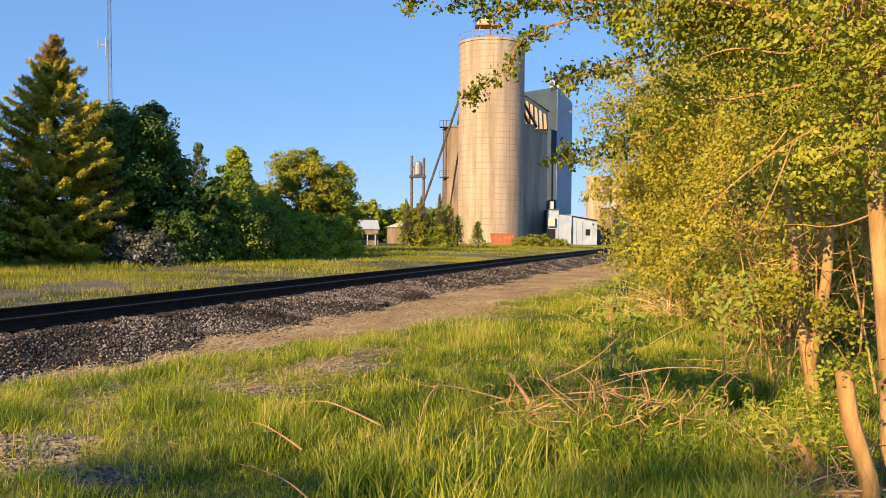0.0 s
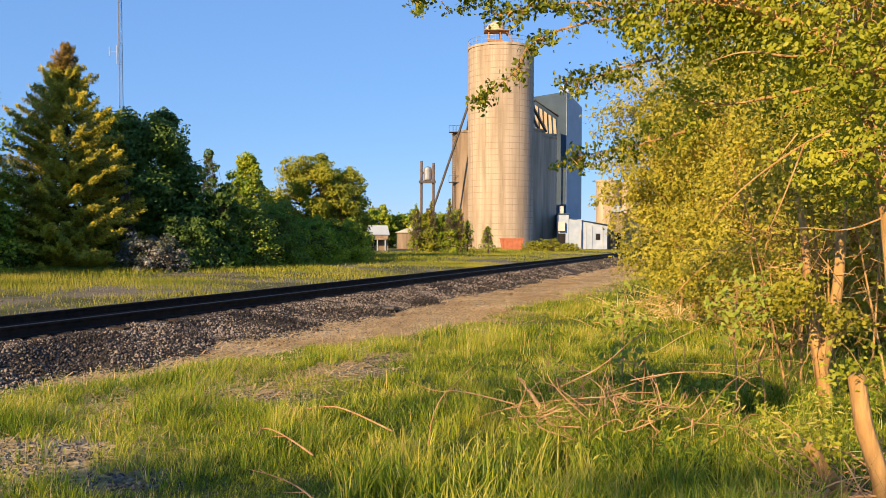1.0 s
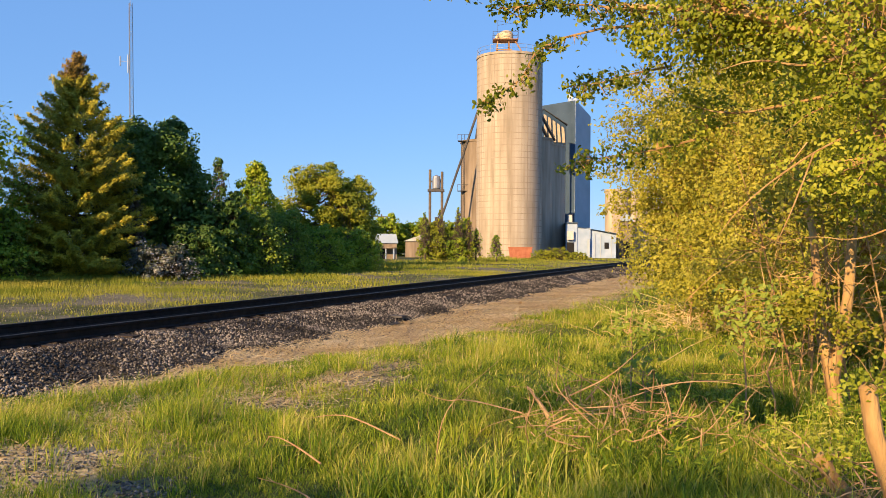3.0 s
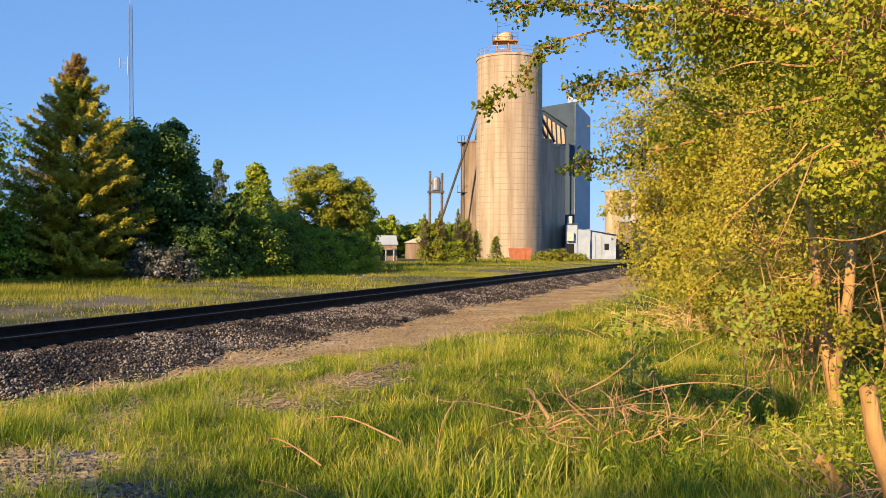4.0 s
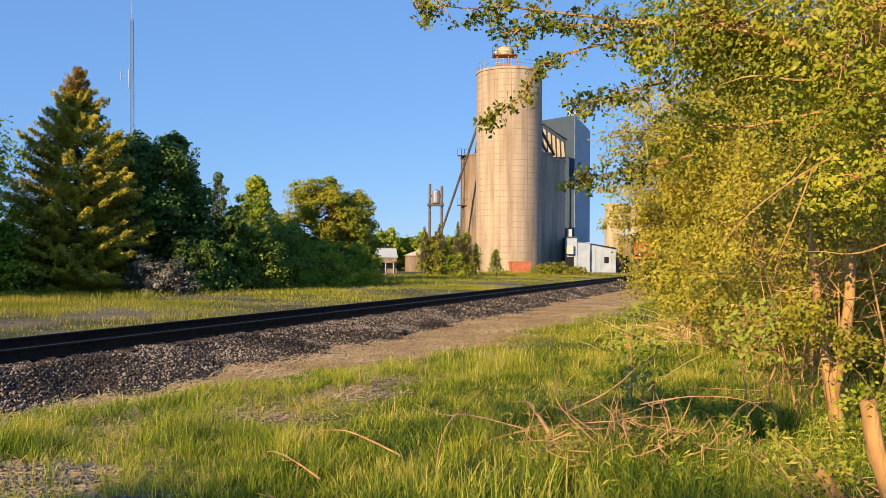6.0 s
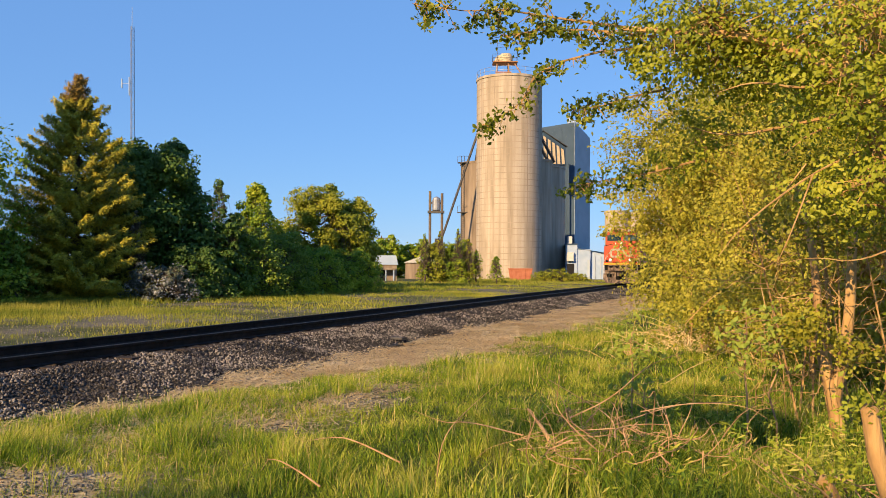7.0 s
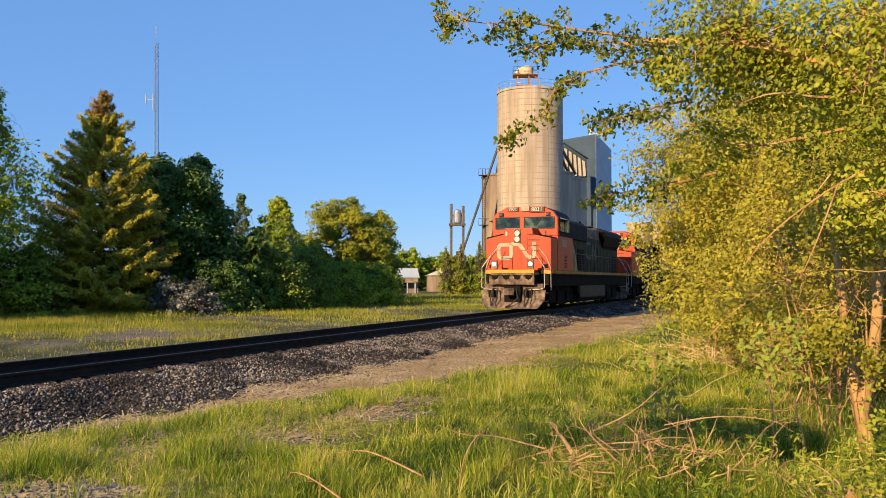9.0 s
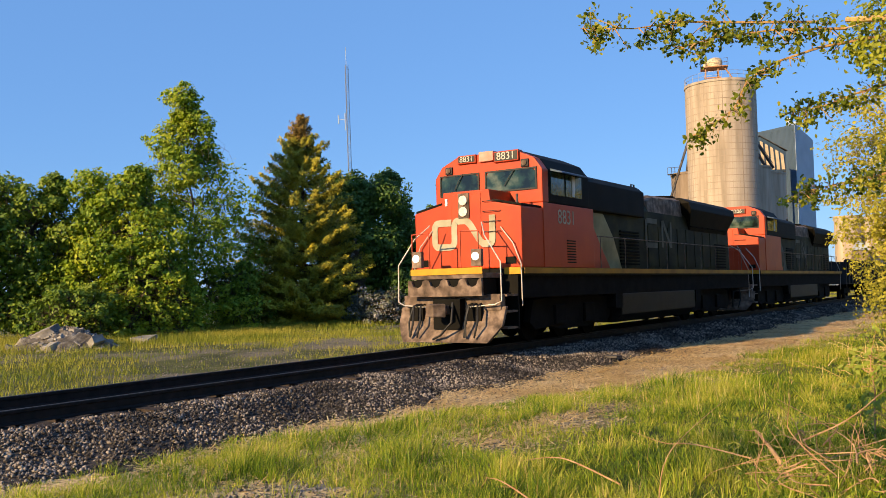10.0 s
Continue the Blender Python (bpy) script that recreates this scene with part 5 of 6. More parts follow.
def near_grass():
    rng = np.random.default_rng(77)
    for lo, hi, density, width, mid in ((2.5, 8.5, 1500, 0.0040, True), (8.5, 15, 1200, 0.0058, False), (15, 26, 560, 0.009, False), (26, 60, 110, 0.016, False), (60, 130, 26, 0.03, False)):
        per = 16 if lo < 26 else 5
        k = int(density * (hi - lo) * 15 / per)
        cu, cn = rng.uniform(lo, hi, k), rng.uniform(-6.5, 8.6, k)
        edge = grass_edge(cu, cn)
        keep = (cn < edge) & (rng.random(k) < patch_mask(cu, cn) * np.clip(0.75 + 0.6 * wave(cu, cn, 1.1, 9), 0.15, 1))
        cu, cn, edge = cu[keep], cn[keep], edge[keep]
        tall = np.clip(0.62 + 0.42 * wave(cu, cn, 1.5, 11) + 0.40 * wave(cu, cn, 0.42, 12), 0.18, 1.5) * rng.uniform(0.6, 1.35, len(cu))
        tall *= np.clip((edge - cn) * 0.6 + 0.35, 0.35, 1) * (1 + 0.9 * np.clip((3.2 - cn) / 2, 0, 1) * np.clip((10 - cu) / 3, 0, 1))
        rep = lambda q: np.repeat(q, per)
        m = len(cu) * per
        way, far = rng.uniform(0, 6.283, m), np.abs(rng.normal(0, 0.05 if lo < 26 else 0.15, m))
        s, c = math.sin(TRACK), math.cos(TRACK)
        dx, dy = np.cos(way) * far, np.sin(way) * far
        u, n = rep(cu) + s * dx + c * dy, rep(cn) - c * dx + s * dy
        h = rng.uniform(0.09, 0.28, m) * rep(tall)
        blades("grass", "lush green grass in uneven tufts, yellowed by low sun", u, n, h, width * rng.uniform(0.6, 1.25, m), M["grass"], rng, 1.15, mid, way)
        if lo < 26:
            stalk = rng.random(m) < 0.018
            blades("grass_stalks", "thin dry seed stalks among the grass", u[stalk], n[stalk], h[stalk] * 1.5 + 0.05, np.full(stalk.sum(), width * 0.45), M["straw"], rng, 0.5, True)
    # short undergrowth that fills the gaps between the tufts, coloured darker as shade
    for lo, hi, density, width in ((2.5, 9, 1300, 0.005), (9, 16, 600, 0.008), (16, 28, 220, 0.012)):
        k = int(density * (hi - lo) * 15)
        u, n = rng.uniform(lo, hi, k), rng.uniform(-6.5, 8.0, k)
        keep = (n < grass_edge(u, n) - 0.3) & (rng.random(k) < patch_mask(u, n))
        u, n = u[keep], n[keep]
        blades("undergrowth", "short dense grass between the tufts, its green darkened as gap shade", u, n, rng.uniform(0.03, 0.10, len(u)), np.full(len(u), width), M["under_grass"], rng, 1.3, False)
    # thinner grass round the stand itself
    k = 22000
    u, n = rng.uniform(-7, 2.6, k), rng.uniform(-6.5, 7.6, k)
    blades("grass", "grass round the stand", u, n, rng.uniform(0.05, 0.16, k), np.full(k, 0.012), M["grass"], rng, 0.9, False)
    # bunches of long broad blades that arch over, nearest the stand
    V, F = [], []
    for c in range(210):
        b, r = rng.uniform(-8, 27), rng.uniform(4.7, 7.4)
        if b < 0 and rng.random() < 0.6 or b > 20.5:
            continue
        p0 = polar(b, r)
        for j in range(int(rng.integers(10, 24))):
            a, h = rng.uniform(0, 6.283), rng.uniform(0.22, 0.5)
            d, bend = Vector((math.cos(a), math.sin(a), 0)), rng.uniform(0.15, 0.75) * h
            foot = p0 + Vector((rng.normal(0, 0.05), rng.normal(0, 0.05), -0.02))
            w = Vector((-d.y, d.x, 0)) * rng.uniform(0.0035, 0.0065)
            o = len(V)
            for q, wide in ((0, 0.8), (0.4, 1.0), (0.75, 0.7)):
                x = foot + d * bend * q * q + Vector((0, 0, h * (q - 0.16 * q * q)))
                V += [tuple(x - w * wide), tuple(x + w * wide)]
            V.append(tuple(foot + d * bend * 1.15 + Vector((0, 0, h * 0.80))))
            F += [(o, o + 1, o + 3), (o, o + 3, o + 2), (o + 2, o + 3, o + 5), (o + 2, o + 5, o + 4), (o + 4, o + 5, o + 6)]
    tagged(big_part("long_grass", V, F, M["grass"], kind="stuff"), "bunches of long arching bright green grass", "grass")
    # leafy weeds on upright stalks in the shade of the trees
    stems, P, ways = Geo(), [], []
    for c in range(230):
        b, r = rng.uniform(3, 26), rng.uniform(6.6, 10.8)
        if b < 12 and rng.random() < 0.55:
            continue
        p0, h = polar(b, r), rng.uniform(0.22, 0.55)
        top = p0 + Vector((rng.normal(0, 0.06), rng.normal(0, 0.06), h))
        stems.tube([p0, p0.lerp(top, 0.5), top], [0.004, 0.003, 0.002], 3)
        for j in range(int(h * 44)):
            a, q = 2.4 * j + c, 0.25 + 0.75 * rng.random()
            P.append(p0.lerp(top, q) + Vector((math.cos(a), math.sin(a), 0.25)) * 0.05)
            ways.append((0.5 * math.cos(a), 0.5 * math.sin(a), 0.8))
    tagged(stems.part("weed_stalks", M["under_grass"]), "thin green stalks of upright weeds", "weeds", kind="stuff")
    V, F = leaf_cards(np.array([tuple(q) for q in P]), 0.018, rng, 4.6, droop=0.3, way=np.array(ways))
    tagged(big_part("weed_leaves", V, F, M["grass"], kind="stuff"), "narrow green leaves of upright weeds", "weeds")
    # dry cut straw between the grass and the ballast
    k = 95000
    u, n = rng.uniform(6, 60, k), rng.uniform(4.4, 9.2, k)
    keep = rng.random(k) < np.clip(1.5 - np.abs(n - 6.9) / 1.6, 0, 1) * np.clip(0.7 + 0.7 * wave(u, n, 1.3, 17), 0.1, 1)
    u, n = u[keep], n[keep]
    P = WA(u, n, ground_z(u, n) + rng.uniform(0.005, 0.035, len(u)))
    a, L, w = rng.uniform(0, 6.283, len(u)), rng.uniform(0.03, 0.13, len(u)), 0.006 + 0.00025 * u
    d = np.stack([np.cos(a), np.sin(a), rng.normal(0, 0.12, len(u))], -1) * L[:, None]
    s = np.stack([-np.sin(a), np.cos(a), 0 * a], -1) * w[:, None]
    V = np.stack([P - d - s, P + d - s, P + d + s, P - d + s], 1).reshape(-1, 3)
    ob = big_part("cut_straw", V, np.arange(len(V)).reshape(-1, 4), M["straw"], kind="stuff")
    tagged(ob, "flattened pale dry straw along the ballast", "straw")


near_grass()


def strip_grass():
    rng = np.random.default_rng(78)
    for lo, hi, density, width in ((4, 30, 260, 0.008), (30, 60, 130, 0.015), (60, 130, 36, 0.03)):
        k = int(density * (hi - lo) * 20)
        u, n = rng.uniform(lo, hi, k), rng.uniform(14.2, 34, k)
        bare = wave(u, n, 3.2, 21) + 0.5 * wave(u, n, 0.9, 22)
        thick = np.clip((n - 24) / 4, 0, 1) + np.clip(0.25 - np.abs(n - 16.5) / 8, 0, 1)
        keep = rng.random(k) < np.clip(0.24 - 0.8 * bare + thick, 0.04, 1)
        u, n = u[keep], n[keep]
        h = rng.uniform(0.10, 0.30, len(u)) * np.clip(0.7 + (n - 22) / 9, 0.6, 1.9)
        blades("strip_grass", "patchy yellow-green grass beyond the track", u, n, h, np.full(len(u), width), M["far_grass"], rng, 0.5, False)


strip_grass()


def brush_pile():
    """Thin cut branches lying and standing in the grass."""
    rng = np.random.default_rng(31)

    def stick(pts, r, name="dry_branch", label="thin bare orange-brown branch lying in the grass", twiggy=True):
        o = Vector(pts[0])
        t = thing(name, label, "branch", "dry branches", Matrix.Translation(o))
        g = Geo()
        line = [Vector(p) - o for p in pts]
        g.limb(line, [r * (1 - 0.7 * j / (len(line) - 1)) for j in range(len(line))], 6)
        for j in range(1, len(line) if twiggy else 1):
            a = line[j - 1].lerp(line[j], rng.random())
            d = (line[j] - line[j - 1]).normalized() * 0.1 + Vector(rng.normal(0, 0.07, 3))
            Geo().tube([a, a + d * 0.5, a + d], [r * 0.4, r * 0.3, r * 0.1], 4).part("twig", M["twig"], t)
        g.part("wood", M["twig"], t, smooth=True)

    stick([rise(-3.9, -12.6, 8.2), rise(-6.6, -11.3, 8.6), rise(-8.0, -10.9, 8.9), rise(-10.3, -11.2, 9.2)], 0.010)
    stick([rise(-9.1, -14.0, 7.2), rise(-10.5, -13.0, 7.4), rise(-11.7, -12.3, 7.5), rise(-12.5, -12.2, 7.6)], 0.009)
    stick([rise(-8.7, -17.0, 6.0), rise(-10.0, -15.9, 6.2), rise(-11.5, -15.2, 6.4), rise(-13.2, -14.7, 6.5)], 0.008)
    stick([rise(-1.6, -14.0, 7.4), rise(-1.2, -11.0, 7.5), rise(0.5, -9.2, 7.7), rise(2.4, -7.6, 7.9)], 0.006, label="thin bare branch standing in the grass")
    stick([rise(6.6, -12.5, 8.4), rise(5.6, -10.6, 8.6), rise(4.4, -9.1, 8.7)], 0.032, "broken_branch", "thick broken branch end standing up from the brush")
    stick([rise(6.0, -13.5, 8.0), rise(5.2, -12.0, 8.1)], 0.03, "broken_branch", "thick broken branch end standing up from the brush")
    for k in range(84):
        b, e, r = rng.normal(9.8, 3.0), rng.normal(-11.4, 1.0), rng.uniform(7.0, 8.6)
        p = rise(b, e, r)
        p.z = max(0.14, p.z)
        d = Vector((rng.normal(0, 0.45), rng.normal(0, 0.3), rng.normal(0.14, 0.24)))
        q = p + d
        q.z = max(0.12, q.z)
        stick([p, p.lerp(q, 0.35) + Vector(rng.normal(0, 0.1, 3)), p.lerp(q, 0.7) + Vector(rng.normal(0, 0.08, 3)), q], rng.uniform(0.0035, 0.008), twiggy=k % 3 == 0)
    for k in range(58):
        p = polar(rng.uniform(20.5, 27.5), rng.uniform(6.1, 7.8), rng.uniform(0.04, 0.26))
        q = p + Vector((rng.normal(0, 0.4), rng.normal(0, 0.4), rng.normal(0.1, 0.15)))
        q.z = max(0.05, q.z)
        stick([p, p.lerp(q, 0.5) + Vector(rng.normal(0, 0.06, 3)), q], rng.uniform(0.004, 0.011), twiggy=False)
    for b, r, a, L, w in ((24.6, 6.6, 0.5, 0.9, 0.04), (25.6, 6.9, -0.3, 0.8, 0.032), (23.6, 7.0, 0.9, 0.7, 0.028), (26.6, 6.4, 0.1, 0.7, 0.035)):
        p = polar(b, r, 0.06)
        d = Vector((math.cos(a), math.sin(a), 0.12)) * L / 2
        stick([p - d, p + Vector((0.02, 0.03, 0.01)), p + d], w, "fallen_log", "short weathered log lying under the trees", twiggy=False)
    # a heap of pale dead stems further back
    g = Geo()
    for k in range(700):
        p = W(rng.normal(24, 2.6), rng.normal(1.2, 1.0), 0.02)
        d = Vector((rng.normal(0, 0.5), rng.normal(0, 0.5), abs(rng.normal(0.16, 0.22))))
        g.tube([p, p + d * 0.5 + Vector((0, 0, 0.04)), p + d], [0.008, 0.007, 0.003], 3)
    tagged(g.part("dead_stems", M["straw"]), "heap of pale dead stems at the edge of the hedgerow", "dead stems", kind="stuff")


brush_pile()


def sapling(b, r, h, leaf, sprays, seed):
    rng = np.random.default_rng(seed)
    base = polar(b, r)
    t = thing("sapling", "thin sapling with a tuft of broad green leaves", "sapling", "saplings", Matrix.Translation(base))
    g = Geo()
    top = Vector((rng.normal(0, 0.06), rng.normal(0, 0.06), h))
    g.tube(branch_path((0, 0, -0.05), top, rng, 0.05, 6), [0.012, 0.011, 0.01, 0.008, 0.006, 0.003], 5)
    pts = []
    for k in range(sprays):
        a = top * rng.uniform(0.55, 1.0)
        q = a + Vector((rng.normal(0, 0.17), rng.normal(0, 0.17), rng.normal(0.02, 0.08)))
        g.tube([a, q], [0.004, 0.002], 3)
        pts.append(np.array(q) + rng.normal(0, 0.035, (4, 3)))
    g.part("stem", M["twig"], t)
    V, F = leaf_cards(np.concatenate(pts), leaf, rng, 1.9, up=0.6, droop=0.8, turned=1.5, oval=True)
    big_part("leaves", V, F, M["leaf_sapling"], t)


sapling(11.0, 10.8, 1.12, 0.042, 40, 1)
sapling(17.9, 9.7, 1.45, 0.040, 44, 2)
sapling(19.8, 9.9, 1.5, 0.038, 30, 4)
sapling(12.0, 10.4, 0.6, 0.045, 14, 5)


# ---- the train ----
def band(y0, z0, y1, z1, w, x=0.012):
    """A flat painted bar on the nose, between two points across it."""
    d = Vector((y1 - y0, z1 - z0)).normalized()
    s = Vector((-d.y, d.x)) * w / 2
    p = [(y0 + s.x, z0 + s.y), (y1 + s.x, z1 + s.y), (y1 - s.x, z1 - s.y), (y0 - s.x, z0 - s.y)]
    return p, x


def lettering(text, size, m, mat, parent, name="number"):
    c = bpy.data.curves.new(name, "FONT")
    c.body, c.size, c.align_x, c.align_y, c.extrude = text, size, "CENTER", "CENTER", 0.004
    tmp = new(name, c)
    bpy.context.view_layer.update()
    me = bpy.data.meshes.new_from_object(tmp.evaluated_get(bpy.context.evaluated_depsgraph_get()))
    bpy.data.objects.remove(tmp)
    me.materials.append(mat)
    ob = new(name, me)
    ob.parent, ob.matrix_basis = parent, m
    return ob


FRONT = Matrix(((0, 0, 1, 0), (1, 0, 0, 0), (0, 1, 0, 0), (0, 0, 0, 1)))
SIDE = Matrix(((-1, 0, 0, 0), (0, 0, 1, 0), (0, 1, 0, 0), (0, 0, 0, 1)))


def truck(parent, x, sx=1):
    t = Geo()
    for y in (-1.12, 1.12):
        t.prism([(x - 2.5, 0.5), (x - 2.3, 1.05), (x - 0.9, 1.14), (x + 0.9, 1.14), (x + 2.3, 1.05), (x + 2.5, 0.5), (x + 2.2, 0.30), (x + 1.3, 0.36), (x + 0.9, 0.26), (x - 0.9, 0.26), (x - 1.3, 0.36), (x - 2.2, 0.30)], y - 0.1, y + 0.1, "y")
    for k in (-0.9, 0.9):
        t.box(x + k - 0.3, x + k + 0.3, -1.3, 1.3, 0.4, 0.9)
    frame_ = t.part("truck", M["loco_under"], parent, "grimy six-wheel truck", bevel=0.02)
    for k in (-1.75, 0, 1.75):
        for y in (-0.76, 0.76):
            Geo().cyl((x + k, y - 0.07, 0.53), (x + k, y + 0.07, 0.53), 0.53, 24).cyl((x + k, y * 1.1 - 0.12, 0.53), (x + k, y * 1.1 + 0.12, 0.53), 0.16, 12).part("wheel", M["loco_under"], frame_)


def locomotive(style):
    first = style == 1
    label = "red-nosed diesel freight locomotive with a sooty dark hood, lamps lit" if first else "second red-nosed diesel locomotive with a dark green hood"
    t = thing("locomotive", label, "locomotive", "train")
    red, dark = M["loco_red"], M["loco_green"]
    W2 = 1.58
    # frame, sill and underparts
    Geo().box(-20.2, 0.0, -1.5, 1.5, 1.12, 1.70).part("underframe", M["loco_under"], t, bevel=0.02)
    for s in (-1, 1):
        Geo().box(-20.2, -0.02, s * W2 - 0.02, s * W2 + 0.02, 1.71, 1.85).part("sill_stripe", M["dull_yellow"], t, "yellow stripe along the sill")
    Geo().box(-20.3, 0.0, -W2, W2, 1.66, 1.84).part("walkway", M["loco_black"], t)
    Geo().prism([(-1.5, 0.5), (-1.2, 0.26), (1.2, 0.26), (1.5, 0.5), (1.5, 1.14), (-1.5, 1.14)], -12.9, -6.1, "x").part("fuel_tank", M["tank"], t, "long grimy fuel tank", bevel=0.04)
    truck(t, -3.4)
    truck(t, -15.6)
    for x in (-5.95, -13.3):
        Geo().box(x - 0.28, x + 0.28, 1.1, 1.5, 0.7, 1.25).part("air_tank_box", M["loco_under"], t)
    # nose
    nose = [(-W2, 1.85), (W2, 1.85), (W2, 3.32), (0.72, 3.5), (0.68, 3.8), (-0.68, 3.8), (-0.72, 3.5), (-W2, 3.32)]
    n = Geo().loft([[(x, y * (0.985 if k == 0 else 1), z) for y, z in nose] for k, x in enumerate((0.0, -1.15))]).part("nose", red, t, "bright red-orange nose", bevel=0.035)
    for s in (-1, 1):
        Geo().prism([(s * 1.54, 3.34), (s * 0.75, 3.50), (s * 0.75, 3.55), (s * 1.54, 3.385)], -1.1, -0.04, "x").part("anti_glare_panel", M["loco_black"], n, "matt black panel on top of the nose")
    Geo().box(-0.02, 0.015, -0.42, 0.44, 1.9, 3.72).part("nose_door", red, n, bevel=0.01)
    for z in (2.75, 3.0, 3.25, 3.5):
        Geo().tube([(0.02, 0.5, z), (0.07, 0.55, z), (0.07, 0.95, z), (0.02, 1.0, z)], 0.009, 5).part("grab_iron", M["rubber"], n)
    for y in (-1.25, 1.25):
        Geo().box(-0.01, 0.02, y - 0.14, y + 0.14, 1.95, 2.12).part("step_recess", M["loco_black"], n)
    # front platform, lamps and pilot
    p = Geo().box(0.0, 0.95, -1.02, 1.02, 1.62, 1.74).part("front_platform", M["loco_dust"], t, bevel=0.01)
    Geo().box(0.951, 0.975, -1.02, 1.02, 1.72, 1.87).part("platform_stripe", M["loco_yellow"], p, "yellow platform edge")
    for s in (-1, 1):
        Geo().box(0.02, 0.05, s * 1.32 - 0.24, s * 1.32 + 0.24, 1.70, 1.86).part("step_stripe", M["loco_yellow"], p, "yellow step edge")
        if first:
            Geo().box(0.84, 0.96, s * 0.85 - 0.14, s * 0.85 + 0.14, 1.9, 2.3).part("ditch_light", M["loco_dust"], t, "ditch light housing", bevel=0.02)
            d = t.children[-1]
            Geo().turn([(0.02, 0), (0.09, 0.01), (0.095, 0.04), (0.07, 0.06), (0.02, 0.07)], (0, 0, 0), 16).part("lens", M["lamp"], d, "lit white lens", smooth=True).matrix_basis = pose(0.955, s * 0.85, 2.13, 0, 90, 0)
    top = [(-1.05, 1.20), (1.05, 1.20), (1.05, 1.52)]
    for yc in (0.78, 0.26, -0.26, -0.78):
        top += [(yc + 0.25, 1.62), (yc + 0.17, 1.58), (yc + 0.12, 1.46), (yc, 1.41), (yc - 0.12, 1.46), (yc - 0.17, 1.58)]
    top += [(-1.05, 1.60)]
    Geo().prism(top, 0.98, 1.06, "x").part("anticlimber", M["loco_dust"], t, "dusty grey anticlimber with a scalloped top", bevel=0.008)
    Geo().box(0.3, 0.97, -1.0, 1.0, 1.22, 1.6).part("draft_box", M["loco_black"], t)
    Geo().box(0.55, 0.78, -1.38, 1.38, 0.85, 1.24).part("pilot_beam", M["loco_dust"], t, bevel=0.03)
    Geo().loft([[(0.62, -1.49, 0.95), (0.62, 1.49, 0.95), (0.72, 1.49, 0.95), (0.72, -1.49, 0.95)], [(0.8, -1.47, 0.5), (0.8, 1.47, 0.5), (0.9, 1.47, 0.5), (0.9, -1.47, 0.5)], [(1.02, -1.2, 0.12), (1.02, 1.2, 0.12), (1.14, 1.2, 0.12), (1.14, -1.2, 0.12)]]).part("snow_plow", M["loco_dust"], t, "dusty grey steel plow", bevel=0.02)
    for y in (-0.95, 0.7):
        Geo().box(0.66, 0.88, y - 0.2, y + 0.2, 0.62, 0.96).part("hose_opening", M["loco_black"], p)
    g = Geo().box(0.6, 1.0, -0.36, 0.4, 0.42, 1.14)
    g.part("coupler_pocket", M["loco_black"], t)
    Geo().box(0.8, 1.35, -0.11, 0.11, 0.78, 1.0).loft([[(1.3, -0.22, 0.72), (1.3, 0.2, 0.72), (1.3, 0.2, 1.04), (1.3, -0.22, 1.04)], [(1.55, -0.2, 0.74), (1.55, 0.02, 0.74), (1.55, 0.02, 1.02), (1.55, -0.2, 1.02)]]).part("coupler", M["loco_dust"], t, "knuckle coupler", bevel=0.02)
    for y in (-0.95, -0.85, -0.75, 0.62, 0.74, 0.86):
        j = 0.06 * math.sin(y * 31)
        Geo().tube([(0.8, y, 1.02), (1.05, y + j, 0.98), (1.17, y + j * 2, 0.6), (1.16, y - 0.05 + j, 0.24)], 0.024, 6).part("air_hose", M["rubber"], t, smooth=True)
    Geo().tube([(1.0, 0.2, 1.05), (1.3, 0.35, 0.6), (1.25, 0.0, 0.3), (1.2, -0.25, 0.2)], 0.03, 6).part("air_hose", M["rubber"], t, smooth=True)
    for s in (-1, 1):
        for z, dx in ((0.42, 0.0), (0.8, 0.0), (1.18, 0.0)):
            Geo().box(0.1 + dx, 0.6, s * 1.2 - 0.25, s * 1.2 + 0.25, z, z + 0.05).part("step", M["loco_dust"], t)
        Geo().box(0.05, 0.1, s * 1.2 - 0.27, s * 1.2 + 0.27, 0.4, 1.68).part("step_back", M["loco_black"], t)
        Geo().tube([(0.5, s * 0.75, 2.95), (0.8, s * 1.0, 2.62), (0.88, s * 1.46, 1.98), (0.88, s * 1.47, 1.08), (0.9, s * 1.3, 1.0), (0.9, s * 0.6, 0.95)], 0.017, 6).part("handrail", M["chrome"], t, "pale bent handrail", smooth=True)
        Geo().tube([(0.04, s * 1.0, 2.85), (0.08, s * 1.35, 2.45), (0.06, s * 1.55, 1.95), (0.06, s * 1.56, 0.95)], 0.016, 6).part("handrail", M["chrome"], t, "pale bent handrail", smooth=True)
    for y in (-1.0, -0.5, 0.4, 0.9):
        Geo().tube([(0.92, y, 1.74), (0.92, y, 2.72)], 0.016, 5).part("stanchion", red, p)
    Geo().tube([(0.92, -1.0, 2.72), (0.92, -0.5, 2.74)], 0.016, 5).part("front_rail", red, p)
    Geo().tube([(0.92, 0.4, 2.74), (0.92, 0.9, 2.72)], 0.016, 5).part("front_rail", red, p)
    # cab
    roof = [(-1.6, 3.48), (1.6, 3.48), (1.6, 4.32), (1.38, 4.62), (0.85, 4.86), (-0.85, 4.86), (-1.38, 4.62), (-1.6, 4.32)]
    Geo().prism(roof, -1.38, -1.05, "x").part("cab_front", red, t, "red cab front", bevel=0.03)
    Geo().prism([(y * 0.995, z + 0.01) for y, z in roof], -3.8, -1.382, "x").part("cab", M["loco_black"], t, "sooty dark cab", bevel=0.03)
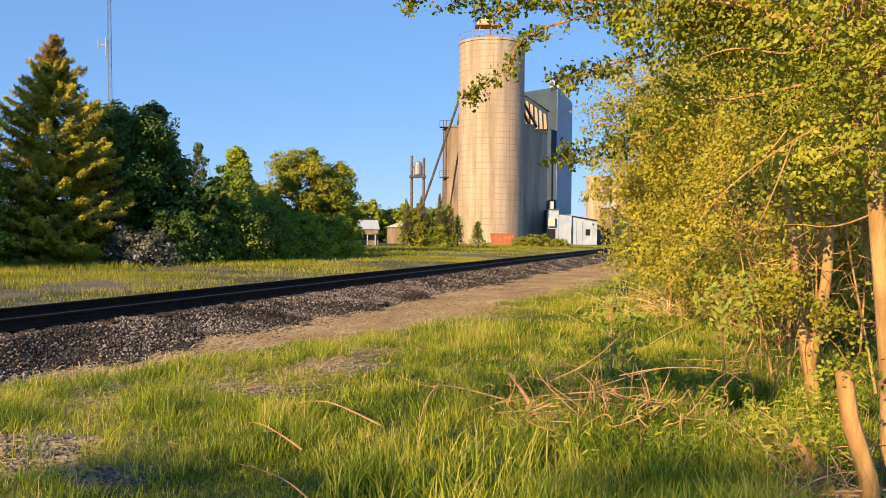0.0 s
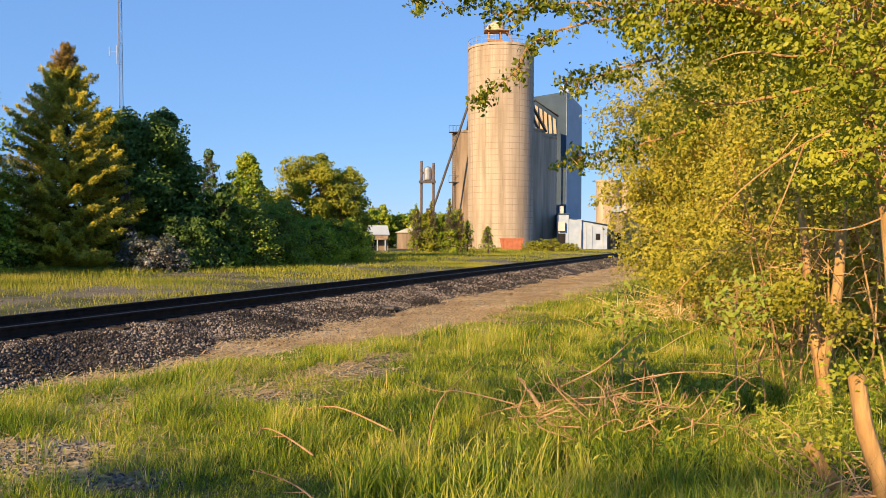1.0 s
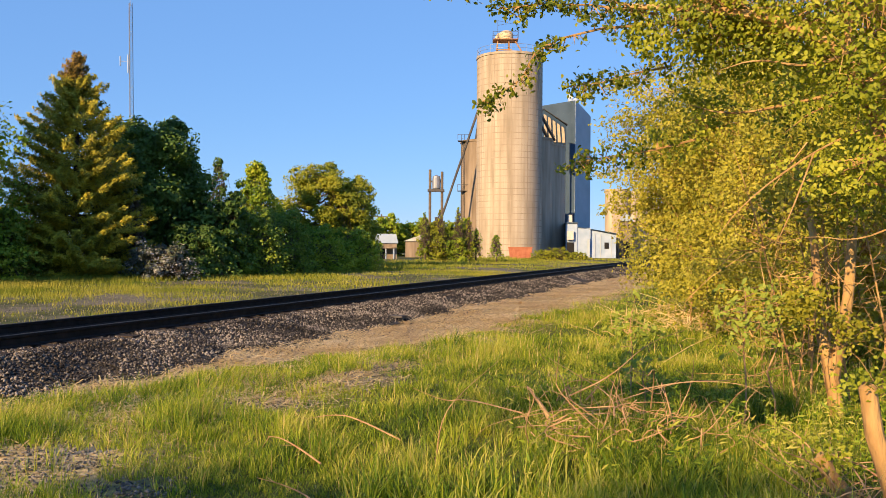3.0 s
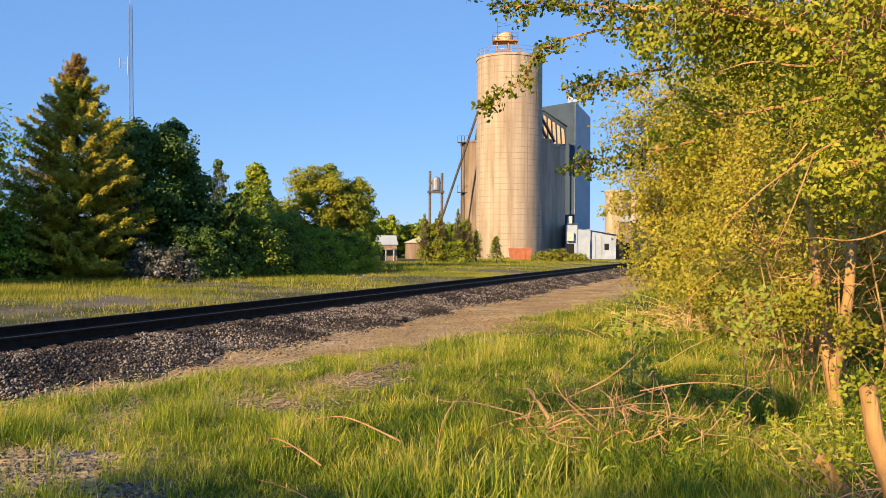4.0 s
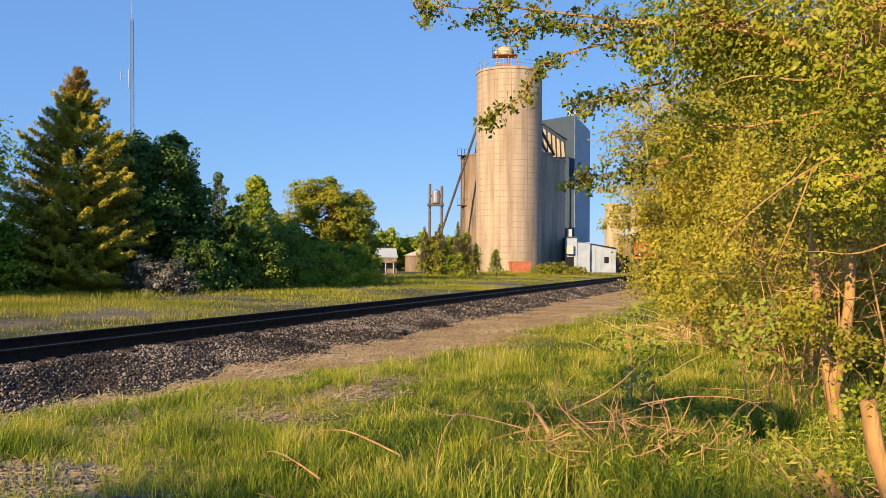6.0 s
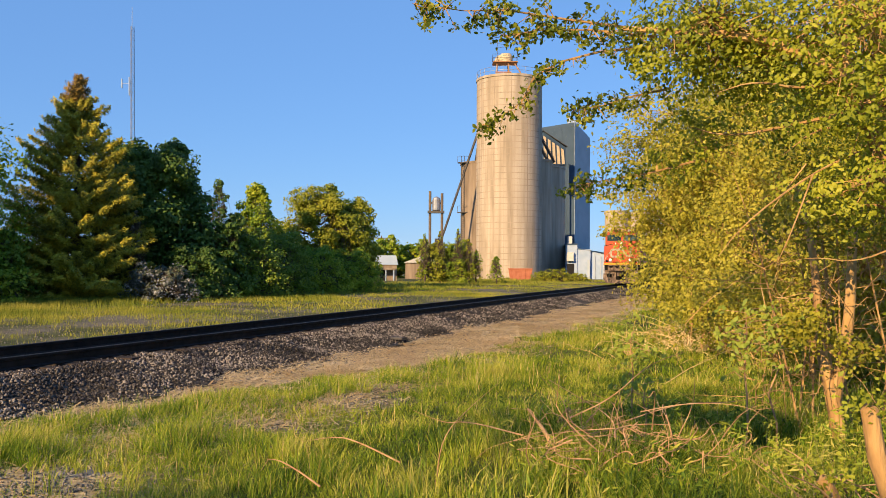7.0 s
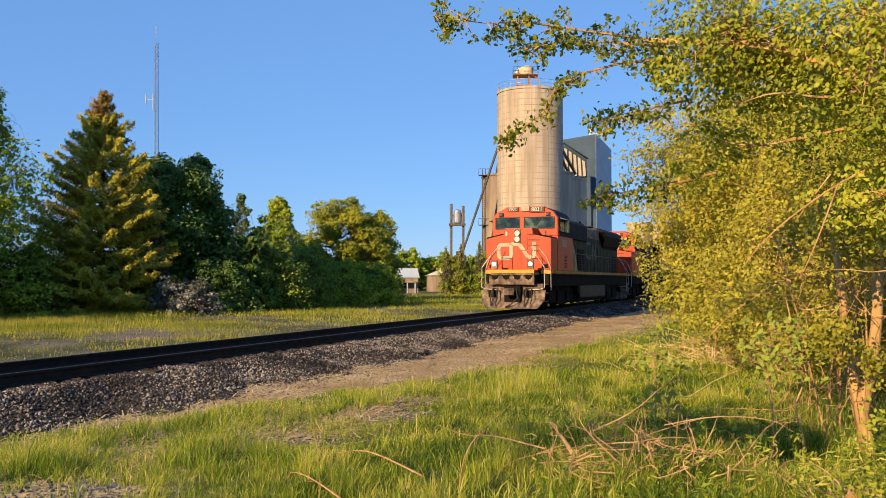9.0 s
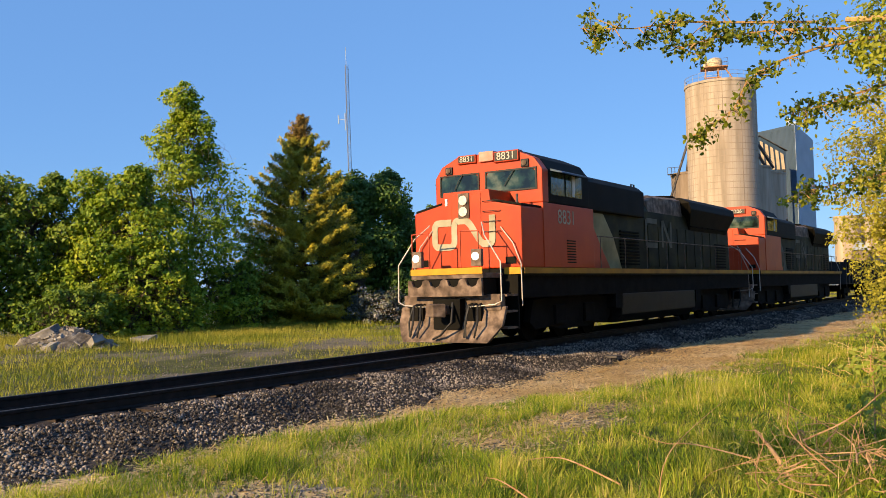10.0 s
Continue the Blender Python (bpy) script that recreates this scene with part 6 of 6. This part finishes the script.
    Geo().box(-4.05, -1.06, -1.6, 1.6, 1.86, 3.478).part("cab_side", red, t, "red cab side", bevel=0.02)
    for y0, y1 in (((-1.4, -0.26), (0.0, 1.42)) if first else ((-1.3, 1.3),)):
        w = Geo().prism([(y0, 3.86), (y1, 3.86), (y1, 4.26), (y1 - 0.06, 4.34), (y0 + 0.06, 4.34), (y0, 4.26)], -1.06, -1.035, "x").part("windshield", M["glass"], t, "dark reflecting windshield")
        f = Geo()
        for q in ((y0 - 0.04, y1 + 0.04, 3.82, 3.86), (y0 - 0.04, y1 + 0.04, 4.34, 4.38), (y0 - 0.04, y0, 3.86, 4.34), (y1, y1 + 0.04, 3.86, 4.34)):
            f.box(-1.06, -1.02, *q)
        f.part("gasket", M["rubber"], w)
        Geo().tube([(-1.02, y0 * 0.4 + y1 * 0.6, 4.36), (-0.99, y0 * 0.5 + y1 * 0.5, 4.2), (-1.0, y0 * 0.62 + y1 * 0.38, 3.96)], 0.012, 4).part("wiper", M["rubber"], w)
    for s in (-1, 1):
        for x0, x1 in ((-2.25, -1.5), (-3.3, -2.35)):
            Geo().box(x0, x1, s * 1.6 - 0.02, s * 1.6 + 0.015, 3.7, 4.28).part("side_window", M["glass"], t, "cab side window")
        Geo().box(-2.86, -2.70, s * 1.6, s * 1.6 + 0.03, 3.72, 4.26).part("window_frame", M["pale_steel"], t)
        Geo().prism([(s * 1.6, 4.30), (s * 1.92, 4.22), (s * 1.92, 4.25), (s * 1.6, 4.36)], -3.3, -1.5, "x").part("sun_visor", M["deep_steel"], t, "folding shade over the side window")
        Geo().box(-1.12, -1.0, s * 1.14 - 0.11, s * 1.14 + 0.11, 4.40, 4.60).part("class_light", M["rubber"], t, "round class light", bevel=0.02)
        Geo().turn([(0.02, 0), (0.07, 0.01), (0.07, 0.03), (0.02, 0.04)], (0, 0, 0), 14).part("lens", M["loco_dust"], t.children[-1]).matrix_basis = pose(-1.0, s * 1.14, 4.50, 0, 90, 0)
    # number boards and head lamps
    if first:
        for y, size in ((-0.56, 0.28), (0.62, 0.36)):
            b = Geo().box(-1.2, -0.98, y - size, y + size, 4.86 - size * 0.78, 4.86).part("number_board", M["loco_red"], t, "number board with cream digits", bevel=0.02)
            Geo().box(-0.979, -0.972, y - size + 0.03, y + size - 0.03, 4.89 - size * 0.78, 4.83).part("board_face", M["board"], b)
            lettering("8831", size * 0.75, Matrix.Translation((-0.968, y, 4.86 - size * 0.39)) @ FRONT, M["digit"], b)
        Geo().box(-1.2, -0.97, -0.18, 0.25, 4.64, 4.90).part("roof_box", M["glint_red"], t, "red box between the number boards, coloured pale as a sun glint", bevel=0.02)
        h = Geo().box(0.015, 0.05, -0.20, 0.12, 3.12, 3.74).part("headlight", M["loco_dust"], t, "pale headlight plate", bevel=0.01)
        for z in (3.28, 3.56):
            Geo().turn([(0.02, 0), (0.12, 0.01), (0.12, 0.03), (0.03, 0.04)], (0, 0, 0), 16).part("lens", M["dull_lens"], h, "dull headlight lens", smooth=True).matrix_basis = pose(0.05, -0.04, z, 0, 90, 0)
        Geo().box(0.0, 0.02, -0.60, -0.53, 3.46, 3.64).part("warning_plate", M["white_mark"], n)
        lettering("8831", 0.52, Matrix.Translation((-2.35, 1.606, 3.14)) @ SIDE, M["loco_cream"], t)
        Geo().cyl((-0.55, 1.15, 3.36), (-0.55, 1.15, 3.68), 0.035, 8).part("aerial_stub", M["dark_steel"], n)
    else:
        b = Geo().box(-1.2, -0.98, -0.02, 0.78, 4.5, 4.74).part("number_board", M["loco_red"], t, "number board with cream digits", bevel=0.02)
        Geo().box(-0.979, -0.972, 0.01, 0.75, 4.52, 4.72).part("board_face", M["board"], b)
        lettering("2206", 0.24, Matrix.Translation((-0.968, 0.38, 4.62)) @ FRONT, M["digit"], b)
    # one rounded cream ribbon painted on the nose
    if first:
        line = [Vector(q) for q in ((-0.42, 3.03), (-0.93, 3.03), (-0.93, 2.42), (-0.34, 2.42), (-0.34, 3.06), (0.06, 3.06), (0.46, 2.46), (0.76, 2.46), (0.76, 3.16))]
        for _ in range(3):
            line = [line[0]] + [p.lerp(q, f) for p, q in zip(line, line[1:]) for f in (0.14, 0.86)] + [line[-1]]
        edges = []
        for k, q in enumerate(line):
            d = (line[min(k + 1, len(line) - 1)] - line[max(k - 1, 0)]).normalized() * 0.085
            edges.append([(x, q.x + side * d.y, q.y - side * d.x) for side, x in ((-1, 0.017), (1, 0.017), (1, 0.025), (-1, 0.025))])
        Geo().loft(edges).part("painted_ribbon", M["loco_cream"], n, "cream painted ribbon")
    # long hood
    hood = [(-1.2, 1.85), (1.2, 1.85), (1.2, 3.75), (1.0, 4.15), (-1.0, 4.15), (-1.2, 3.75)]
    hb = Geo().prism(hood, -18.4, -4.06, "x").part("hood", dark, t, "sooty dark engine hood", bevel=0.03)
    Geo().prism([(-1.35, 3.5), (1.35, 3.5), (1.35, 4.3), (1.1, 4.5), (-1.1, 4.5), (-1.35, 4.3)], -8.6, -3.82, "x").part("intake_box", M["loco_black"], t, "dark air intake box behind the cab", bevel=0.04)
    for s in (-1, 1):
        Geo().prism([(-4.06, 1.87), (-6.9, 1.87), (-6.3, 2.8), (-5.6, 3.46), (-4.06, 3.46)], s * 1.205, s * 1.215, "y").part("cream_band", M["faded_cream" if not first else "band_cream"], hb, "faded cream band")
        Geo().prism([(-4.06, 1.875), (-6.0, 1.875), (-5.5, 2.35), (-4.9, 3.0), (-4.35, 3.455), (-4.06, 3.455)], s * 1.217, s * 1.224, "y").part("red_panel", red, hb, "red panel behind the cab")
        for k in range(11):
            z = 1.98 + 0.1 * k
            Geo().prism([(-8.3, z), (-6.8, z), (-6.8, z + 0.05), (-8.3, z + 0.05)], s * 1.2, s * 1.25, "y").part("louvre_slat", M["loco_under"], hb)
        for k in range(9):
            z = 1.95 + 0.11 * k
            Geo().box(-17.8, -16.4, s * 1.225 - 0.025, s * 1.225 + 0.025, z, z + 0.05).part("louvre_slat", M["loco_under"], hb)
            if first:
                Geo().box(-2.85, -2.35, s * 1.6 - 0.01, s * 1.6 + 0.012, 1.98 + 0.07 * k, 2.01 + 0.07 * k).part("cab_louvre", M["loco_black"], t)
        for k in range(9):
            x = -9.2 - 0.95 * k
            Geo().box(x - 0.88, x, s * 1.2, s * 1.222, 1.95, 3.3).part("hood_door", dark, hb, bevel=0.008)
        for y0, z0, y1, z1 in ((-9.0, 2.6, -9.0, 3.5), (-9.0, 3.45, -10.0, 3.45), (-9.0, 2.65, -10.0, 2.65), (-10.5, 2.6, -10.5, 3.5), (-10.55, 3.5, -11.3, 2.65), (-11.35, 2.6, -11.35, 3.5)):
            poly, _ = band(y0, z0, y1, z1, 0.17)
            Geo().prism(poly, s * 1.226, s * 1.234, "y").part("painted_bar", M["faded_cream"], hb, "faded cream painted bar")
        g = Geo().tube([(-4.4, s * 1.54, 2.75), (-19.0, s * 1.54, 2.75)], 0.017, 5)
        g.part("side_handrail", M["loco_dust"], t)
        for k in range(9):
            x = -4.6 - 1.8 * k
            Geo().cyl((x, s * 1.54, 1.85), (x, s * 1.54, 2.75), 0.014, 5).part("stanchion", M["loco_dust"], t)
    Geo().loft([[(x0, -1.22, 3.3), (x0, 1.22, 3.3), (x1, 1.56, 4.02), (x1, 1.5, 4.28), (x1, 1.15, 4.46), (x1, -1.15, 4.46), (x1, -1.5, 4.28), (x1, -1.56, 4.02)] for x0, x1 in ((-13.4, -12.6), (-18.0, -18.2))]).part("radiator_flare", M["loco_black"], t, "flared black radiator housing", bevel=0.03)
    Geo().loft([[(x, -1.2, 3.7), (x, 1.2, 3.7), (x, 1.16, z - 0.1), (x, 0.95, z), (x, -0.95, z), (x, -1.16, z - 0.1)] for x, z in ((-9.3, 4.2), (-9.9, 4.36), (-12.7, 4.44))]).part("dynamic_brake_housing", M["loco_dust"], t, "dusty tan housing on the hood top", bevel=0.02)
    Geo().prism([(-1.05, 4.464), (1.05, 4.464), (1.05, 4.48), (-1.05, 4.48)], -17.8, -12.7, "x").part("flare_top", M["loco_dust"], t, "dusty tan radiator top")
    for s in (-1, 1):
        for k in range(7):
            x = -13.3 - 0.66 * k
            Geo().prism([(x, 3.42), (x - 0.58, 3.42), (x - 0.58, 3.46), (x, 3.46)], s * 1.3 - 0.03, s * 1.3 + 0.03, "y").part("radiator_slat", M["loco_under"], t)
    for k in range(3):
        Geo().turn([(0.1, 0), (0.62, 0), (0.62, 0.14), (0.55, 0.16), (0.1, 0.12)], (-13.6 - 1.6 * k, 0, 4.476), 18).part("radiator_fan", M["loco_under"], t)
    Geo().turn([(0.2, 0), (0.2, 0.25), (0.14, 0.25)], (-9.3, 0, 4.15), 12).part("exhaust_stack", M["loco_under"], t)
    Geo().tube([(-8.65, 0.6, 4.3), (-8.65, 0.6, 4.62), (-8.9, 0.6, 4.62), (-8.9, 0.6, 4.2)], 0.03, 5).tube([(-8.65, 0.9, 4.3), (-8.65, 0.9, 4.62), (-8.9, 0.9, 4.62), (-8.9, 0.9, 4.2)], 0.03, 5).part("roof_grab_rail", M["loco_under"], t)
    for s in (-1, 1):
        Geo().tube([(-18.6, s * 1.2, 2.9), (-19.6, s * 1.3, 2.7), (-20.2, s * 1.5, 1.9), (-20.2, s * 1.5, 0.7)], 0.017, 6).part("handrail", M["chrome"], t, smooth=True)
    Geo().box(-20.9, -20.2, -0.12, 0.12, 0.75, 1.0).part("rear_coupler", M["loco_under"], t)
    return t


def gondola(style):
    t = thing("gondola_car", "low black open freight car with ribbed sides", "freight car", "train")
    body = Geo()
    body.prism([(-1.5, 1.0), (1.5, 1.0), (1.52, 2.62), (1.40, 2.62), (1.38, 1.15), (-1.38, 1.15), (-1.40, 2.62), (-1.52, 2.62)], -15.6, 0, "x")
    for x in (0.0, -15.52):
        body.box(x - 0.08, x, -1.38, 1.38, 1.1, 2.5)
    b = body.part("body", M["car_black"], t)
    for s in (-1, 1):
        for k in range(13):
            x = -0.4 - k * 1.23
            Geo().box(x - 0.12, x + 0.02, s * 1.56 - 0.05, s * 1.56 + 0.05, 1.05, 2.55).part("rib", M["car_black"], b)
        Geo().box(-15.6, 0, s * 1.55 - 0.07, s * 1.55 + 0.07, 2.52, 2.66).part("top_chord", M["car_black"], b)
    for x in (-2.4, -13.2):
        tr = Geo().box(x - 1.3, x + 1.3, -1.15, -0.95, 0.4, 0.75).box(x - 1.3, x + 1.3, 0.95, 1.15, 0.4, 0.75).box(x - 0.25, x + 0.25, -1.15, 1.15, 0.5, 0.95).part("truck", M["loco_under"], t)
        for k in (-0.85, 0.85):
            for y in (-0.76, 0.76):
                Geo().cyl((x + k, y - 0.07, 0.43), (x + k, y + 0.07, 0.43), 0.43, 20).part("wheel", M["loco_under"], tr)
    for x in (-16.4, 0.0):
        Geo().box(x, x + 0.75, -0.11, 0.11, 0.78, 1.0).part("coupler", M["loco_under"], t)
    return t


TRAIN = [(locomotive(1), 0.0), (locomotive(2), 21.9)]
car = gondola(0)
TRAIN += [(car, 44.2)] + [(copy_thing(car, Matrix()), 44.2 + 17.1 * k) for k in (1, 2, 3)]


# ---- what moves ----
def motions():
    speed = [(0.0, 209.5), (2.0, 171.5), (4.0, 133.4), (5.5, 104.9), (7.0, 76.4), (7.5, 66.8), (8.0, 57.4), (8.5, 47.95), (9.0, 38.45), (9.5, 28.35), (10.0, 18.15)]
    heading = math.degrees(math.atan2(-math.cos(TRACK), -math.sin(TRACK)))
    for vehicle, back in TRAIN:
        walk(vehicle, [(t, pose(*W(u + back, RAIL_N, RAIL_Z), 0, 0, heading)) for t, u in speed])
    # the wind lifts and drops the boughs
    lift = [(0.0, -1.0), (0.5, -0.8), (1.0, -0.6), (1.5, 0.5), (2.0, 2.0), (2.5, 3.0), (3.2, 2.6), (4.0, 3.0), (4.5, 2.0), (5.0, 0.6), (5.5, 0.5), (6.2, 1.2), (7.0, 1.5), (7.5, 1.4), (8.0, 1.0), (8.5, 1.3), (9.0, 1.8), (9.5, 1.0), (10.0, 0.6)]
    for i, (bough, root) in enumerate(BOUGHS):
        k = (1.6, 0.3, 0.6, 1.2, 0.5)[i]
        rows = []
        for t, a in lift:
            swing = 1.2 * math.sin(2.1 * t + 1.7 * i)
            drift = Vector((-0.25 if t > 9.9 and i in (0, 3) else 0.0, 0, 0))
            rows.append((t, pose(*(root + drift), 0.3 * k * swing, 1.5 * k * a, k * swing)))
        walk(bough, rows)


motions()
